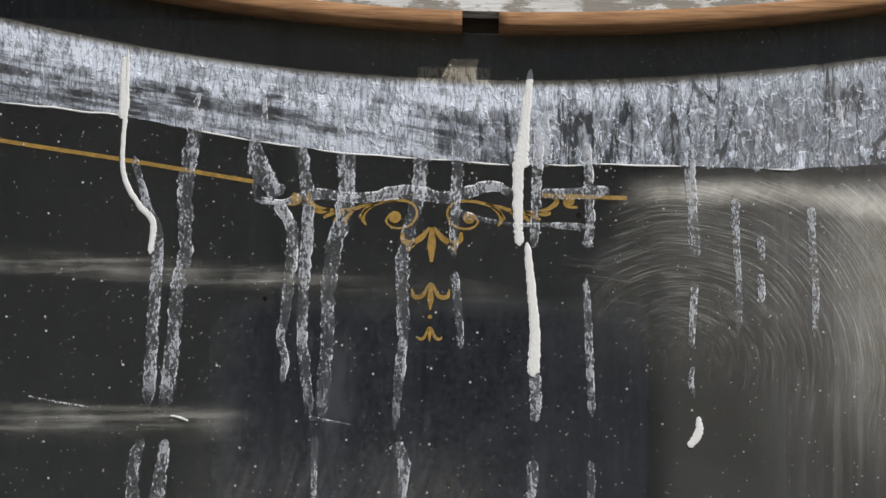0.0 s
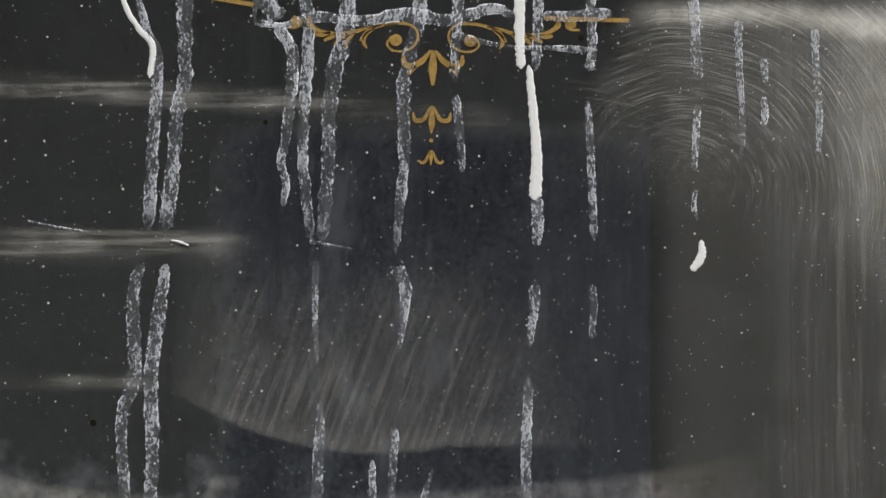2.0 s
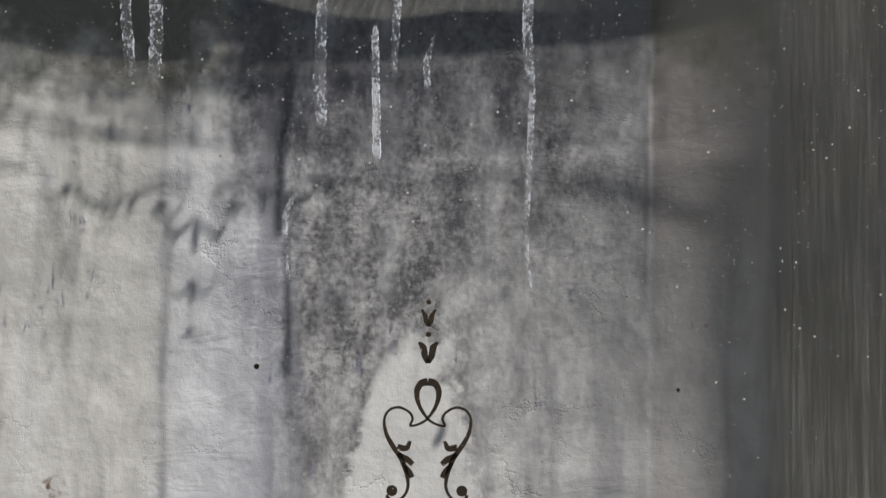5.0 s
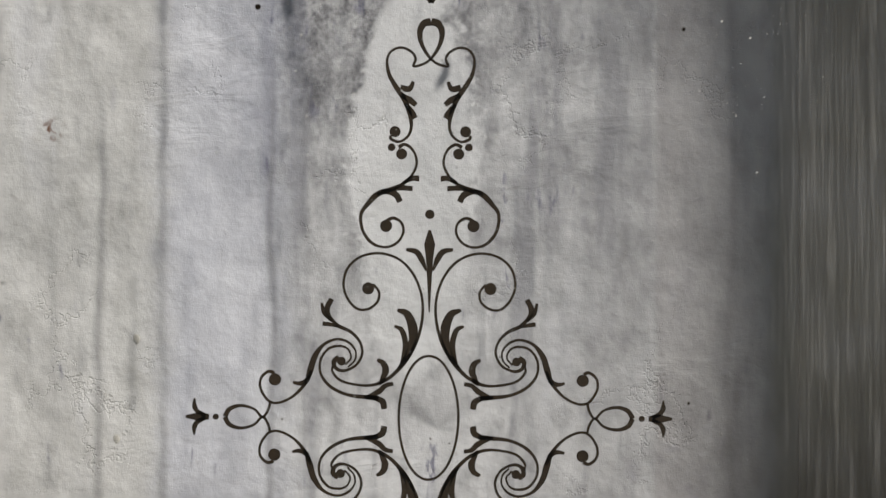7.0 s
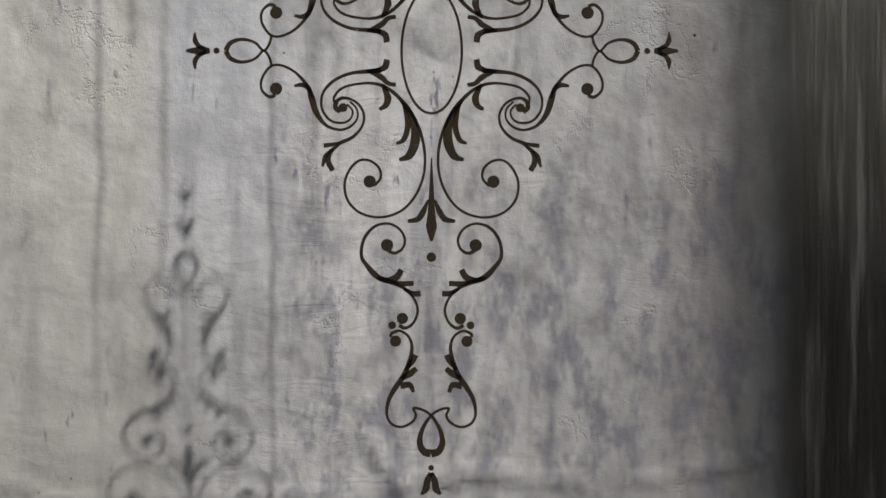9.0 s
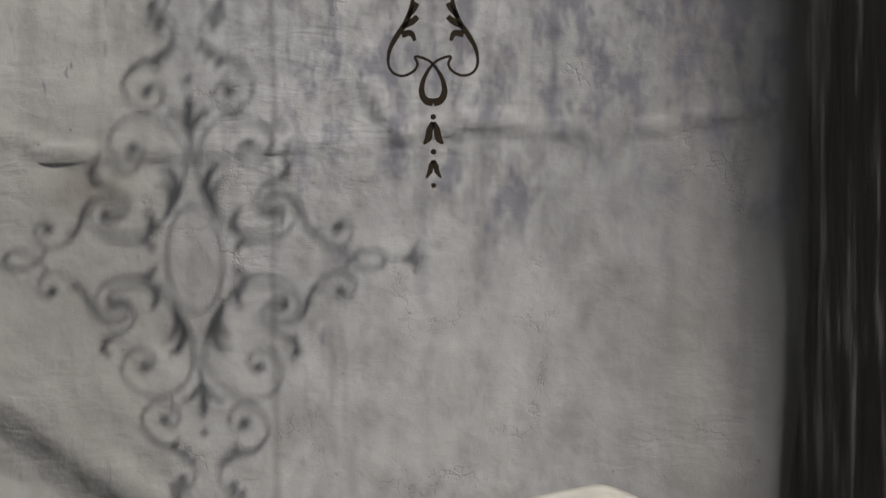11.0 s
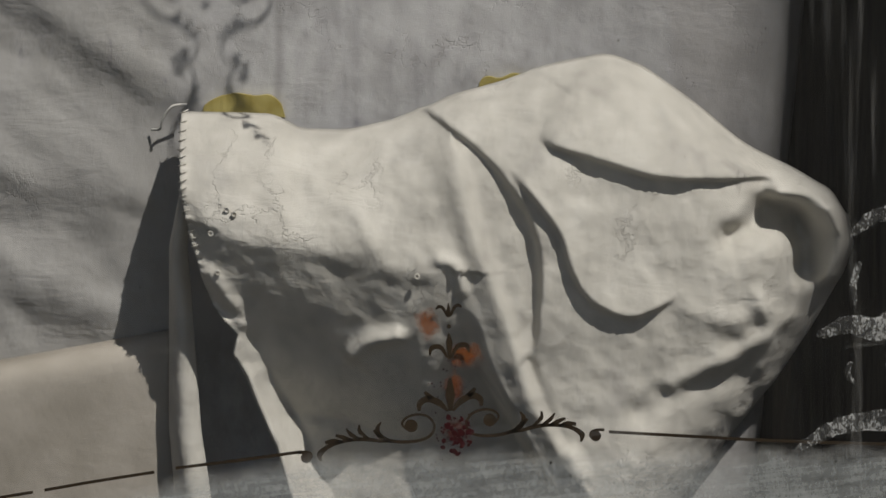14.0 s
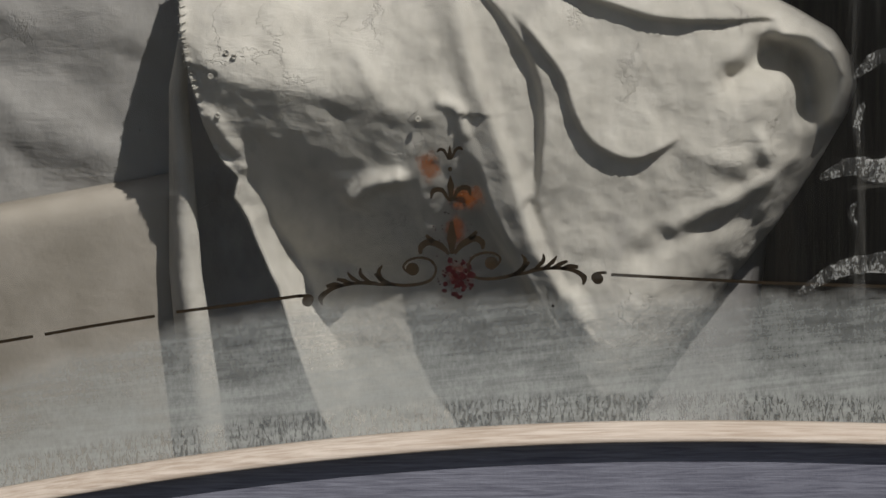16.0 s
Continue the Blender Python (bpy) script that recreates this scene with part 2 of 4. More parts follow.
        rust = t.mul(t.step(t.noise(140, 4, 0.7), 0.52, 0.60), t.top(t.mul(t.bump_at(t.x, 0.151, 0.014), t.bump_at(t.z, 0.259, 0.006)), t.mul(t.bump_at(t.x, -0.218, 0.012), t.bump_at(t.z, 0.166, 0.010))))
        c = t.mix(rust, c, (0.16, 0.06, 0.02))
    else:
        c = t.ramp(blot, (0.36, (0.44, 0.42, 0.375)), (0.49, (0.56, 0.535, 0.475)), (0.62, (0.65, 0.625, 0.56)))
        grime = t.mul(t.step(t.noise(30, 5, 0.65, t.stretch(1, 1, 0.5)), 0.55, 0.70), 0.30)
        c = t.mix(grime, c, (0.30, 0.29, 0.28))
    pin = t.mul(t.inv(t.step(t.cells(70), 0.035, 0.06)), t.step(t.noise(30, 1), 0.5, 0.55))
    c = t.mix(t.mul(pin, 0.8), c, (0.10, 0.09, 0.08))
    crack = t.mul(t.inv(t.step(t.cells(26, "DISTANCE_TO_EDGE", t.vec(t.add(t.x, t.mul(t.sub(t.noise(60, 4, 0.7), 0.5), 0.05)), 0.0, t.mul(t.add(t.z, t.mul(t.sub(t.noise(55, 4, 0.7), 0.5), 0.05)), 0.6))), 0.0, 0.018)), t.step(t.noise(13, 2), 0.53, 0.60))
    c = t.mix(t.mul(crack, 0.10), c, (0.16, 0.14, 0.12))
    wrinkle = t.noise(24, 4, 0.55)
    ripple = t.mul(t.noise(60, 4, 0.6, t.stretch(0.45, 1, 1.2), 0.8), t.step(t.noise(7, 2), 0.45, 0.65))
    h = t.add(t.mul(weave, 0.05), t.mul(wrinkle, 1.3), t.mul(ripple, 0.55), t.mul(t.noise(150, 4, 0.6), 0.20), t.mul(crack, -0.12))
    return t.surface(c, 0.92, normal=t.relief(h, 0.70 if stained else 0.95, 0.0030), specular=0.15, sheen=0.1)


hung_cloth = mat_cloth("stained canvas", True)
plain_cloth = mat_cloth("cream canvas", False)


def mat_beige():
    t = Tree("beige padded canvas")
    c = t.ramp(t.noise(20, 5), (0.35, (0.33, 0.30, 0.25)), (0.65, (0.47, 0.43, 0.37)))
    return t.surface(c, 0.9, normal=t.relief(t.noise(160, 4), 0.5, 0.001), specular=0.15)


beige_cloth = mat_beige()


def mat_yellow():
    t = Tree("yellowed glue")
    c = t.ramp(t.noise(90, 4), (0.35, (0.32, 0.25, 0.055)), (0.65, (0.44, 0.37, 0.12)))
    return t.surface(c, 0.6, normal=t.relief(t.noise(300, 3), 0.4, 0.0005))


yellow_glue = mat_yellow()
white_thread = Tree("pale thread").surface((0.62, 0.60, 0.55), 0.9)


def film(name, colour, alpha, t, height=None):
    """A thin dry film: scatters the light that meets it to both sides."""
    d = t.t.nodes.new("ShaderNodeBsdfDiffuse")
    l = t.t.nodes.new("ShaderNodeBsdfTranslucent")
    for n in (d, l):
        t.link((*colour, 1) if isinstance(colour, tuple) else colour, n.inputs[0])
        if height is not None:
            t.link(t.relief(height, 0.8, 0.0012), n.inputs["Normal"])
    both = t.t.nodes.new("ShaderNodeMixShader")
    both.inputs[0].default_value = 0.12
    t.link(d.outputs[0], both.inputs[1])
    t.link(l.outputs[0], both.inputs[2])
    clear = t.t.nodes.new("ShaderNodeBsdfTransparent")
    mx = t.t.nodes.new("ShaderNodeMixShader")
    t.link(alpha, mx.inputs[0])
    t.link(clear.outputs[0], mx.inputs[1])
    t.link(both.outputs[0], mx.inputs[2])
    t.link(mx.outputs[0], t.out.inputs[0])
    return t.mat


def mat_dust():
    t = Tree("dust and smears")
    x, z = t.x, t.z
    haze = t.mul(t.add(0.006, t.mul(t.noise(14, 4), 0.014)), t.add(0.55, t.mul(t.step(z, 0.30, 0.45), 0.55)))
    wipe = t.add(t.mul(t.step(t.noise(200, 5, 0.7, t.vec(t.mul(x, 0.05), 0.0, t.add(z, t.mul(x, -0.02)))), 0.44, 0.72), 1.1), t.mul(t.step(t.noise(30, 4), 0.4, 0.7), 0.5))
    strokes = t.add(t.mul(t.bump_at(t.add(z, t.mul(x, 0.06)), 0.586, 0.010), t.inv(t.mul(t.step(x, -0.09, -0.03), 0.75)), t.inv(t.step(x, 0.02, 0.07)), 0.32),
                    t.mul(t.bump_at(z, 0.511, 0.013), t.inv(t.step(x, -0.13, -0.085)), 0.30),
                    t.mul(t.bump_at(z, 0.436, 0.007), t.inv(t.step(x, -0.16, -0.14)), 0.16))
    strokes = t.mul(strokes, t.add(0.08, wipe))
    slant = t.noise(300, 4, 0.6, t.vec(t.add(t.mul(x, 1.0), t.mul(z, -0.35)), 0.0, t.mul(z, 0.08)))
    lo = t.add(0.397, t.mul(t.m("POWER", t.m("MINIMUM", t.add(x, 0.03), 0.04), 2.0), 2.8))
    tent = t.mul(t.step(t.sub(z, lo), 0.0, 0.005), t.inv(t.step(z, 0.43, 0.53)), t.step(x, -0.145, -0.10), t.inv(t.step(x, -0.01, 0.11)))
    tent = t.mul(tent, t.add(0.05, t.mul(t.step(slant, 0.42, 0.72), 0.10), t.mul(t.inv(t.step(t.sub(z, lo), 0.004, 0.02)), 0.05)))
    # scrubbed fan of fine curved scratches
    px, pz = t.sub(x, 0.135), t.sub(z, 0.545)
    r = t.m("SQRT", t.add(t.mul(px, px), t.mul(pz, pz)))
    ang = t.m("ARCTAN2", pz, px)
    arcs = t.noise(1.0, 3, 0.6, t.vec(t.mul(t.add(r, t.mul(t.noise(9, 2), 0.02)), 1250.0), t.mul(ang, 2.2), 0.0), 0.15)
    fan_in = t.mul(t.step(t.add(x, t.mul(t.sub(z, 0.60), -0.4), t.mul(t.noise(60, 3), 0.02)), 0.085, 0.115), t.inv(t.step(t.add(z, t.mul(t.noise(50, 3), 0.012)), 0.650, 0.662)), t.step(t.add(z, t.mul(x, 0.4)), 0.56, 0.68))
    ridge_line = t.mul(t.bump_at(t.add(z, t.mul(t.m("POWER", t.sub(x, 0.15), 2.0), 1.3), t.mul(t.noise(70, 4), 0.008)), 0.649, 0.012), t.step(x, 0.095, 0.125))
    fan = t.mul(fan_in, t.mul(t.add(0.06, t.mul(t.step(arcs, 0.47, 0.70), 0.30), t.mul(ridge_line, t.add(0.20, t.mul(t.noise(320, 4, 0.7), 0.55))), t.mul(t.step(x, 0.205, 0.235), 0.20)), t.add(0.35, t.mul(t.noise(38, 4, 0.65), 1.1))))
    sweep = t.mul(t.step(t.noise(1.0, 4, 0.6, t.vec(t.mul(t.add(z, t.mul(t.m("POWER", t.sub(x, 0.06), 2.0), 2.2)), 300.0), t.mul(x, 9.0), 0.0)), 0.52, 0.72),
                  t.bump_at(t.add(z, t.mul(t.m("POWER", t.sub(x, 0.05), 2.0), 2.2)), 0.592, 0.020), t.step(x, 0.06, 0.09), t.inv(t.step(x, 0.16, 0.19)), 0.34)
    # added out of view by the right stile to soften its shadow's edge
    corner = t.mul(t.step(x, 0.262, 0.328), 0.85)
    side = t.mul(t.step(t.noise(150, 4, 0.6, t.stretch(1, 1, 0.05)), 0.5, 0.72), t.step(x, 0.17, 0.22), 0.10)
    grey_right = t.mul(t.step(x, 0.115, 0.135), t.step(t.add(z, t.mul(t.noise(12, 3), 0.2)), 0.18, 0.50), t.add(0.015, t.mul(t.noise(18, 4), 0.055)))
    combed = t.step(t.noise(900, 4, 0.65, t.stretch(1, 1, 0.025)), 0.46, 0.70)
    strip = t.mul(t.step(x, 0.166, 0.195), t.step(t.add(z, t.mul(t.noise(8, 3), 0.15)), -0.08, 0.22), t.add(0.10, t.mul(combed, 0.12)), t.inv(t.mul(t.step(z, 0.08, 0.30), 0.66)))
    # mud-grey splash along the sill
    edge = t.add(-0.606, t.mul(t.m("POWER", t.m("MINIMUM", t.add(x, 0.02), 0.0), 2.0), -0.85), t.mul(t.sub(t.noise(50, 4), 0.5), 0.016))
    low = t.inv(t.step(t.sub(z, edge), -0.010, 0.003))
    mott = t.add(t.mul(t.noise(75, 5, 0.65, t.stretch(0.5, 1, 1)), 0.6), t.mul(t.noise(600, 3, 0.7, t.stretch(1, 1, 0.5)), 0.55))
    streaks = t.noise(260, 4, 0.65, t.vec(t.mul(x, 0.06), 0.0, t.add(z, t.mul(x, -0.10))))
    deep = t.inv(t.step(t.sub(z, edge), -0.055, -0.012))
    mud = t.mul(low, t.add(0.20, t.mul(deep, 0.36), t.mul(t.step(mott, 0.36, 0.85), 0.40), t.mul(t.sub(streaks, 0.47), 0.85)))
    fiss = t.mul(t.step(t.noise(760, 4, 0.6, t.stretch(1, 1, 0.30), 0.8), 0.47, 0.58), t.inv(t.step(t.add(z, t.mul(t.m("POWER", t.sub(x, 0.105), 2.0), 0.28)), -0.662, -0.655)), 0.55)
    mud = t.mul(mud, t.inv(fiss))
    drag = t.mul(t.step(t.noise(70, 4, 0.6, t.vec(t.mul(x, 0.12), 0.0, t.add(z, t.mul(x, -0.14)))), 0.60, 0.70), t.inv(t.step(z, -0.52, -0.48)), 0.09)
    speck = t.mul(t.inv(t.step(t.cells(110), 0.050, 0.095)), t.step(t.noise(55, 2), 0.40, 0.54), 0.80)
    fine = t.mul(t.inv(t.step(t.cells(300), 0.07, 0.15)), t.step(t.noise(130, 2), 0.42, 0.54), 0.65)
    tick = t.mul(t.inv(t.step(t.cells(60, where=t.stretch(1.6, 1, 0.55)), 0.022, 0.035)), 0.7)
    a = t.add(haze, strokes, tent, fan, sweep, side, corner, grey_right, strip, mud, drag)
    upper = t.add(0.12, t.mul(t.step(z, -0.10, 0.35), 0.88))
    a = t.m("MINIMUM", t.top(a, t.mul(speck, upper), t.mul(fine, upper), t.mul(tick, upper)), 0.92)
    c = t.ramp(t.noise(30, 3), (0.35, (0.60, 0.58, 0.51)), (0.65, (0.72, 0.71, 0.67)))
    c = t.mix(low, c, (0.41, 0.425, 0.405))
    return film("dust", c, a, t)


def mat_whitewash():
    t = Tree("dried whitewash")
    x, z = t.x, t.z
    brushed = t.noise(110, 5, 0.68, t.vec(t.mul(x, 0.10), 0.0, t.add(z, t.mul(x, 0.18))))
    patches = t.noise(40, 4, 0.6, t.stretch(1, 1, 0.8))
    wx = t.add(x, t.mul(t.sub(t.noise(70, 4, 0.65), 0.5), 0.016))
    wz = t.add(z, t.mul(t.sub(t.noise(45, 4, 0.65), 0.5), 0.030))
    where = t.vec(wx, 0.0, t.mul(wz, 0.40))
    lumps = t.cells(120, "F1", where)
    worm = t.noise(230, 5, 0.72, t.stretch(1, 1, 0.42), 0.5)
    curl = t.m("ABSOLUTE", t.m("SINE", t.mul(t.noise(62, 1.6, 0.5, t.vec(wx, 0.0, t.mul(wz, 0.55)), 0.8), 26.0)))
    loops = t.mul(t.inv(t.step(curl, 0.08, 0.50)), t.add(0.45, t.mul(t.step(worm, 0.38, 0.62), 0.65)))
    trunks = t.inv(t.step(t.m("ABSOLUTE", t.sub(t.noise(48, 4, 0.62, t.stretch(1, 1, 0.16), 0.5), 0.5)), 0.008, 0.032))
    right = t.step(t.add(x, t.mul(t.sub(t.noise(25, 3), 0.5), 0.10)), -0.015, 0.065)
    a_left = t.add(0.14, t.mul(t.step(brushed, 0.42, 0.60), 0.62), t.mul(t.sub(patches, 0.5), 1.3), t.mul(t.sub(worm, 0.5), 0.35))
    a_right = t.add(0.28, t.mul(loops, 0.62), t.mul(t.step(worm, 0.40, 0.66), 0.24), t.mul(t.sub(patches, 0.5), 0.7), t.mul(trunks, -0.42))
    body = t.add(t.mul(t.inv(right), a_left), t.mul(right, a_right))
    crest = t.add(t.sub(z, 0.696), t.mul(t.m("POWER", t.sub(x, 0.03), 2.0), -0.42), t.mul(t.sub(t.noise(70, 5, 0.7, t.stretch(1, 1, 0.5)), 0.5), 0.050))
    thick = t.mul(t.step(crest, -0.012, -0.004), t.inv(t.mul(t.step(x, 0.06, 0.17), 0.55)))
    veins = t.step(t.m("ABSOLUTE", t.sub(t.noise(260, 4, 0.65, t.stretch(1, 1, 0.22), 0.35), 0.5)), 0.008, 0.05)
    body = t.add(body, t.mul(thick, 0.55))
    body = t.mul(body, t.add(0.45, t.mul(veins, 0.55)))
    # the bead's shadow deepened by thinner, browner film; its gap's lit patch is spared
    bead_shade = t.step(t.sub(z, t.add(t.mul(t.m("POWER", t.sub(x, 0.045), 2.0), 0.42), 0.7307)), -0.031, -0.025)
    body = t.mul(t.m("MINIMUM", t.top(body, 0.05), 0.98), t.inv(t.mul(bead_shade, t.inv(t.mul(t.step(x, -0.013, -0.008), t.inv(t.step(x, 0.026, 0.031)), t.inv(t.step(z, 0.7115, 0.714)))), 0.78)))
    c = t.ramp(worm, (0.3, (0.66, 0.72, 0.84)), (0.7, (0.82, 0.88, 0.98)))
    c = t.mix(bead_shade, c, (0.40, 0.37, 0.30))
    return film("whitewash", c, body, t, t.add(t.mul(lumps, -0.25), t.mul(worm, 0.40), t.mul(loops, 0.35), t.mul(brushed, 0.25)))


def mat_run(name, colour, solid, hollow):
    """A run of dried whitewash: u goes across it. Dense rims, thin in the middle, broken by grain."""
    t = Tree(name)
    sp = t.t.nodes.new("ShaderNodeSeparateXYZ")
    t.link(t.uv, sp.inputs[0])
    d = t.m("ABSOLUTE", t.sub(sp.outputs[0], 0.5))
    rim = t.step(d, 0.31, 0.43)
    grain = t.noise(700, 4, 0.75, t.stretch(1, 1, 0.55))
    blot = t.noise(110, 5, 0.7, t.stretch(1, 1, 0.4))
    body = t.add(t.mul(grain, 0.6), t.mul(blot, 0.6))
    cover = t.mul(t.step(body, 0.645 - 0.42 * solid, 0.735 - 0.42 * solid), 0.33 + 0.84 * solid)
    a = t.add(cover, t.mul(rim, hollow, t.step(body, 0.54, 0.68)), 0.05)
    along = t.add(sp.outputs[1], t.mul(t.sub(blot, 0.5), 0.10))
    fade = t.mul(t.inv(t.step(d, 0.44, 0.5)), t.add(0.35 if solid < 0.5 else 1.0, t.mul(t.mul(t.step(along, 0.0, 0.06), t.inv(t.step(along, 0.90, 1.0))), 0.65)))
    a = t.m("MINIMUM", t.mul(t.top(a, 0.02), fade), 0.98)
    return film(name, colour, a, t, t.mul(t.add(grain, t.mul(rim, 0.5)), 0.45))


dust_film_mat = mat_dust()
whitewash = mat_whitewash()
run_solid = mat_run("solid run", (0.84, 0.845, 0.83), 0.72, 0.25)
run_rimmed = mat_run("rimmed run", (0.78, 0.81, 0.86), 0.18, 0.62)
run_faint = mat_run("faint run", (0.74, 0.78, 0.84), 0.15, 0.34)
run_grey = mat_run("grey trickle", (0.52, 0.52, 0.49), 0.16, 0.18)
glass_mat = mat_glass()
ground_mat = mat_ground()


# ---- mesh builders (millimetres) ----
def spline(points, n=8):
    """A smooth line through the points, of any dimension."""
    p = np.array(points, float)
    if len(p) < 3:
        k = np.linspace(0, 1, n + 1)[:, None]
        return p[0] * (1 - k) + p[-1] * k
    q = np.vstack([2 * p[0] - p[1], p, 2 * p[-1] - p[-2]])
    out = []
    for i in range(1, len(q) - 2):
        for s in np.arange(n) / n:
            a, b, c, d = q[i - 1:i + 3]
            out.append(0.5 * (2 * b + (c - a) * s + (2 * a - 5 * b + 4 * c - d) * s ** 2 + (3 * b - a - 3 * c + d) * s ** 3))
    out.append(p[-1])
    return np.array(out)


def join(*pieces):
    verts, faces = [], []
    for v, f in pieces:
        k = len(verts)
        verts += list(v)
        faces += [tuple(i + k for i in g) for g in f]
    return verts, faces


def ribbon(points, widths, y=-0.1, thick=0.25, n=7):
    """A flat painted stroke on the pane, with its width at each point; closed and a little raised."""
    w = np.interp(np.linspace(0, 1, (len(points) - 1) * n + 1), np.linspace(0, 1, len(widths)), widths) if len(points) > 2 else np.linspace(widths[0], widths[-1], n + 1)
    c = spline(points, n)
    d = np.gradient(c, axis=0)
    d /= np.maximum(np.linalg.norm(d, axis=1), 1e-9)[:, None]
    s = np.stack([-d[:, 1], d[:, 0]], 1) * (w / 2)[:, None]
    verts, faces = [], []
    for p, o in zip(c, s):
        for yy in (y, y - thick):
            verts += [at(p[0] + o[0], yy, p[1] + o[1]), at(p[0] - o[0], yy, p[1] - o[1])]
    for i in range(len(c) - 1):
        a, b = 4 * i, 4 * i + 4
        faces += [(a + 2, a + 3, b + 3, b + 2), (a, b, b + 1, a + 1), (a, a + 2, b + 2, b), (a + 1, b + 1, b + 3, a + 3)]
    k = 4 * (len(c) - 1)
    faces += [(0, 1, 3, 2), (k, k + 2, k + 3, k + 1)]
    return verts, faces


def disc(x, z, r, y=-0.1, thick=0.28, n=18, tall=1.0):
    ring = [(x + r * math.cos(2 * math.pi * i / n), z + tall * r * math.sin(2 * math.pi * i / n)) for i in range(n)]
    verts = [at(a, y, b) for a, b in ring] + [at(a, y - thick, b) for a, b in ring]
    faces = [tuple(range(n)), tuple(range(2 * n - 1, n - 1, -1))] + [(i, i + n, (i + 1) % n + n, (i + 1) % n) for i in range(n)]
    return verts, faces


def box(x0, x1, y0, y1, z0, z1):
    v = [at(x, y, z) for z in (z0, z1) for y in (y0, y1) for x in (x0, x1)]
    return v, [(0, 2, 3, 1), (4, 5, 7, 6), (0, 1, 5, 4), (2, 6, 7, 3), (0, 4, 6, 2), (1, 3, 7, 5)]


def profile_strip(xs, edge, outline):
    """A moulding along the curve edge(x); outline: closed list of (y, z) offsets."""
    verts, faces, n = [], [], len(outline)
    for x in xs:
        verts += [at(x, y, edge(x) + z) for y, z in outline]
    for i in range(len(xs) - 1):
        for j in range(n):
            a, b = i * n + j, i * n + (j + 1) % n
            faces.append((a, b, b + n, a + n))
    faces += [tuple(range(n - 1, -1, -1)), tuple(range(len(verts) - n, len(verts)))]
    return verts, faces


# ---- the carriage body round the pane ----
GLASS_L, GLASS_R = -390, 333


def upper_edge(x):
    """Lower edge of the bead over the pane."""
    return 730.7 + (0.00045 if x < 45 else 0.00037) * (x - 45) ** 2


def lower_edge(x):
    """Upper edge of the bead under the pane."""
    return -673 - (0.00028 if x < 105 else 0.0002) * (x - 105) ** 2


def steps(a, b, d):
    return list(np.linspace(a, b, max(2, int(abs(b - a) / d) + 1)))


def panel(edge, far, y0, y1):
    """Board between a curved edge and a straight one."""
    verts, faces = [], []
    xs = steps(GLASS_L - 160, GLASS_R + 160, 9)
    for x in xs:
        e = edge(x)
        verts += [at(x, y0, e), at(x, y0, far), at(x, y1, far), at(x, y1, e)]
    for i in range(len(xs) - 1):
        for j in range(4):
            a, b = 4 * i + j, 4 * i + (j + 1) % 4
            faces.append((a, b, b + 4, a + 4))
    k = 4 * (len(xs) - 1)
    return verts, faces + [(3, 2, 1, 0), (k, k + 1, k + 2, k + 3)]


wall = thing("wall_front", at(0, 0, -950), "carriage side of weathered painted boards round the pane", "wall", kind="structure")
part("top_rail", panel(lambda x: upper_edge(x) + 9.6, 1000, -14.6, 24), fascia_paint, wall, "flaking white painted top rail")
part("bottom_rail", panel(lambda x: lower_edge(x) - 6.4, -1000, -10.2, 24), rail_paint, wall, "blue-grey weathered bottom rail")
for a, b in ((GLASS_L - 160, GLASS_L), (GLASS_R, GLASS_R + 160)):
    part("stile", box(a, b, -14.6, 23, lower_edge(a) - 6, upper_edge(a) + 9), rail_paint, wall, "grey painted upright post")
room = thing("wall_interior", at(0, 300, -1000), "dark wooden lining of the carriage inside", "wall", kind="structure")
part("back_board", box(-550, 493, 420, 440, -1000, 1000), dark_wood, room)
part("side_board", box(-570, -550, 24, 440, -1000, 1000), dark_wood, room)
part("side_board", box(493, 513, 24, 440, -1000, 1000), dark_wood, room)
tagged(part("floor", box(-570, 513, -10, 440, -1030, -1002), dark_wood), "dark wooden floor board of the carriage", "floor", kind="structure")
tagged(part("ceiling", box(-570, 513, -10, 440, 1002, 1030), dark_wood), "dark wooden carriage roof seen from inside", "ceiling", kind="structure")
g = 400.0
tagged(part("ground", ([(-g, -g, 0), (g, -g, 0), (g, g, 0), (-g, g, 0)], [(0, 1, 2, 3)]), ground_mat), "pale trodden gravel ground", "ground", kind="structure")
for s in (-1, 1):
    tagged(part("plinth", box(*sorted((s * 300, s * 420)), 60, 400, -1680, -1031), dark_wood), "dark timber block under the carriage body", "support", kind="structure")

window = thing("window_1", at(0, 0, 0), "dirty gilt-painted carriage pane with whitewash runs and curved beads", "window", kind="structure")
TOP_BEAD = [(0, 0.6), (0, 9.4), (-14.8, 9.5), (-16.0, 8.8), (-16.7, 7.0), (-16.8, 3.0), (-16.4, 0.8), (-15.4, 0)]
part("bead", profile_strip(steps(GLASS_L, 13.2, 6), upper_edge, TOP_BEAD), bead_wood, window, "orange-brown wooden glazing bead", True)
part("bead", profile_strip(steps(33.2, GLASS_R, 6), upper_edge, TOP_BEAD), bead_wood, window, "orange-brown wooden glazing bead", True)
part("rebate", profile_strip(steps(11, 36, 5), upper_edge, [(0.5, 2), (0.5, 9.5), (-3, 9.5), (-3, 4), (-1.5, 2)]), gap_wood, window, "dark rebate in the bead's gap")
LOW_BEAD = [(0, 0), (-4.0, -0.2), (-10, -1.2), (-14.5, -2.8), (-17.2, -4.8), (-18.0, -6.4), (-17.4, -7.2), (-9, -7.2), (0, -6.3)]
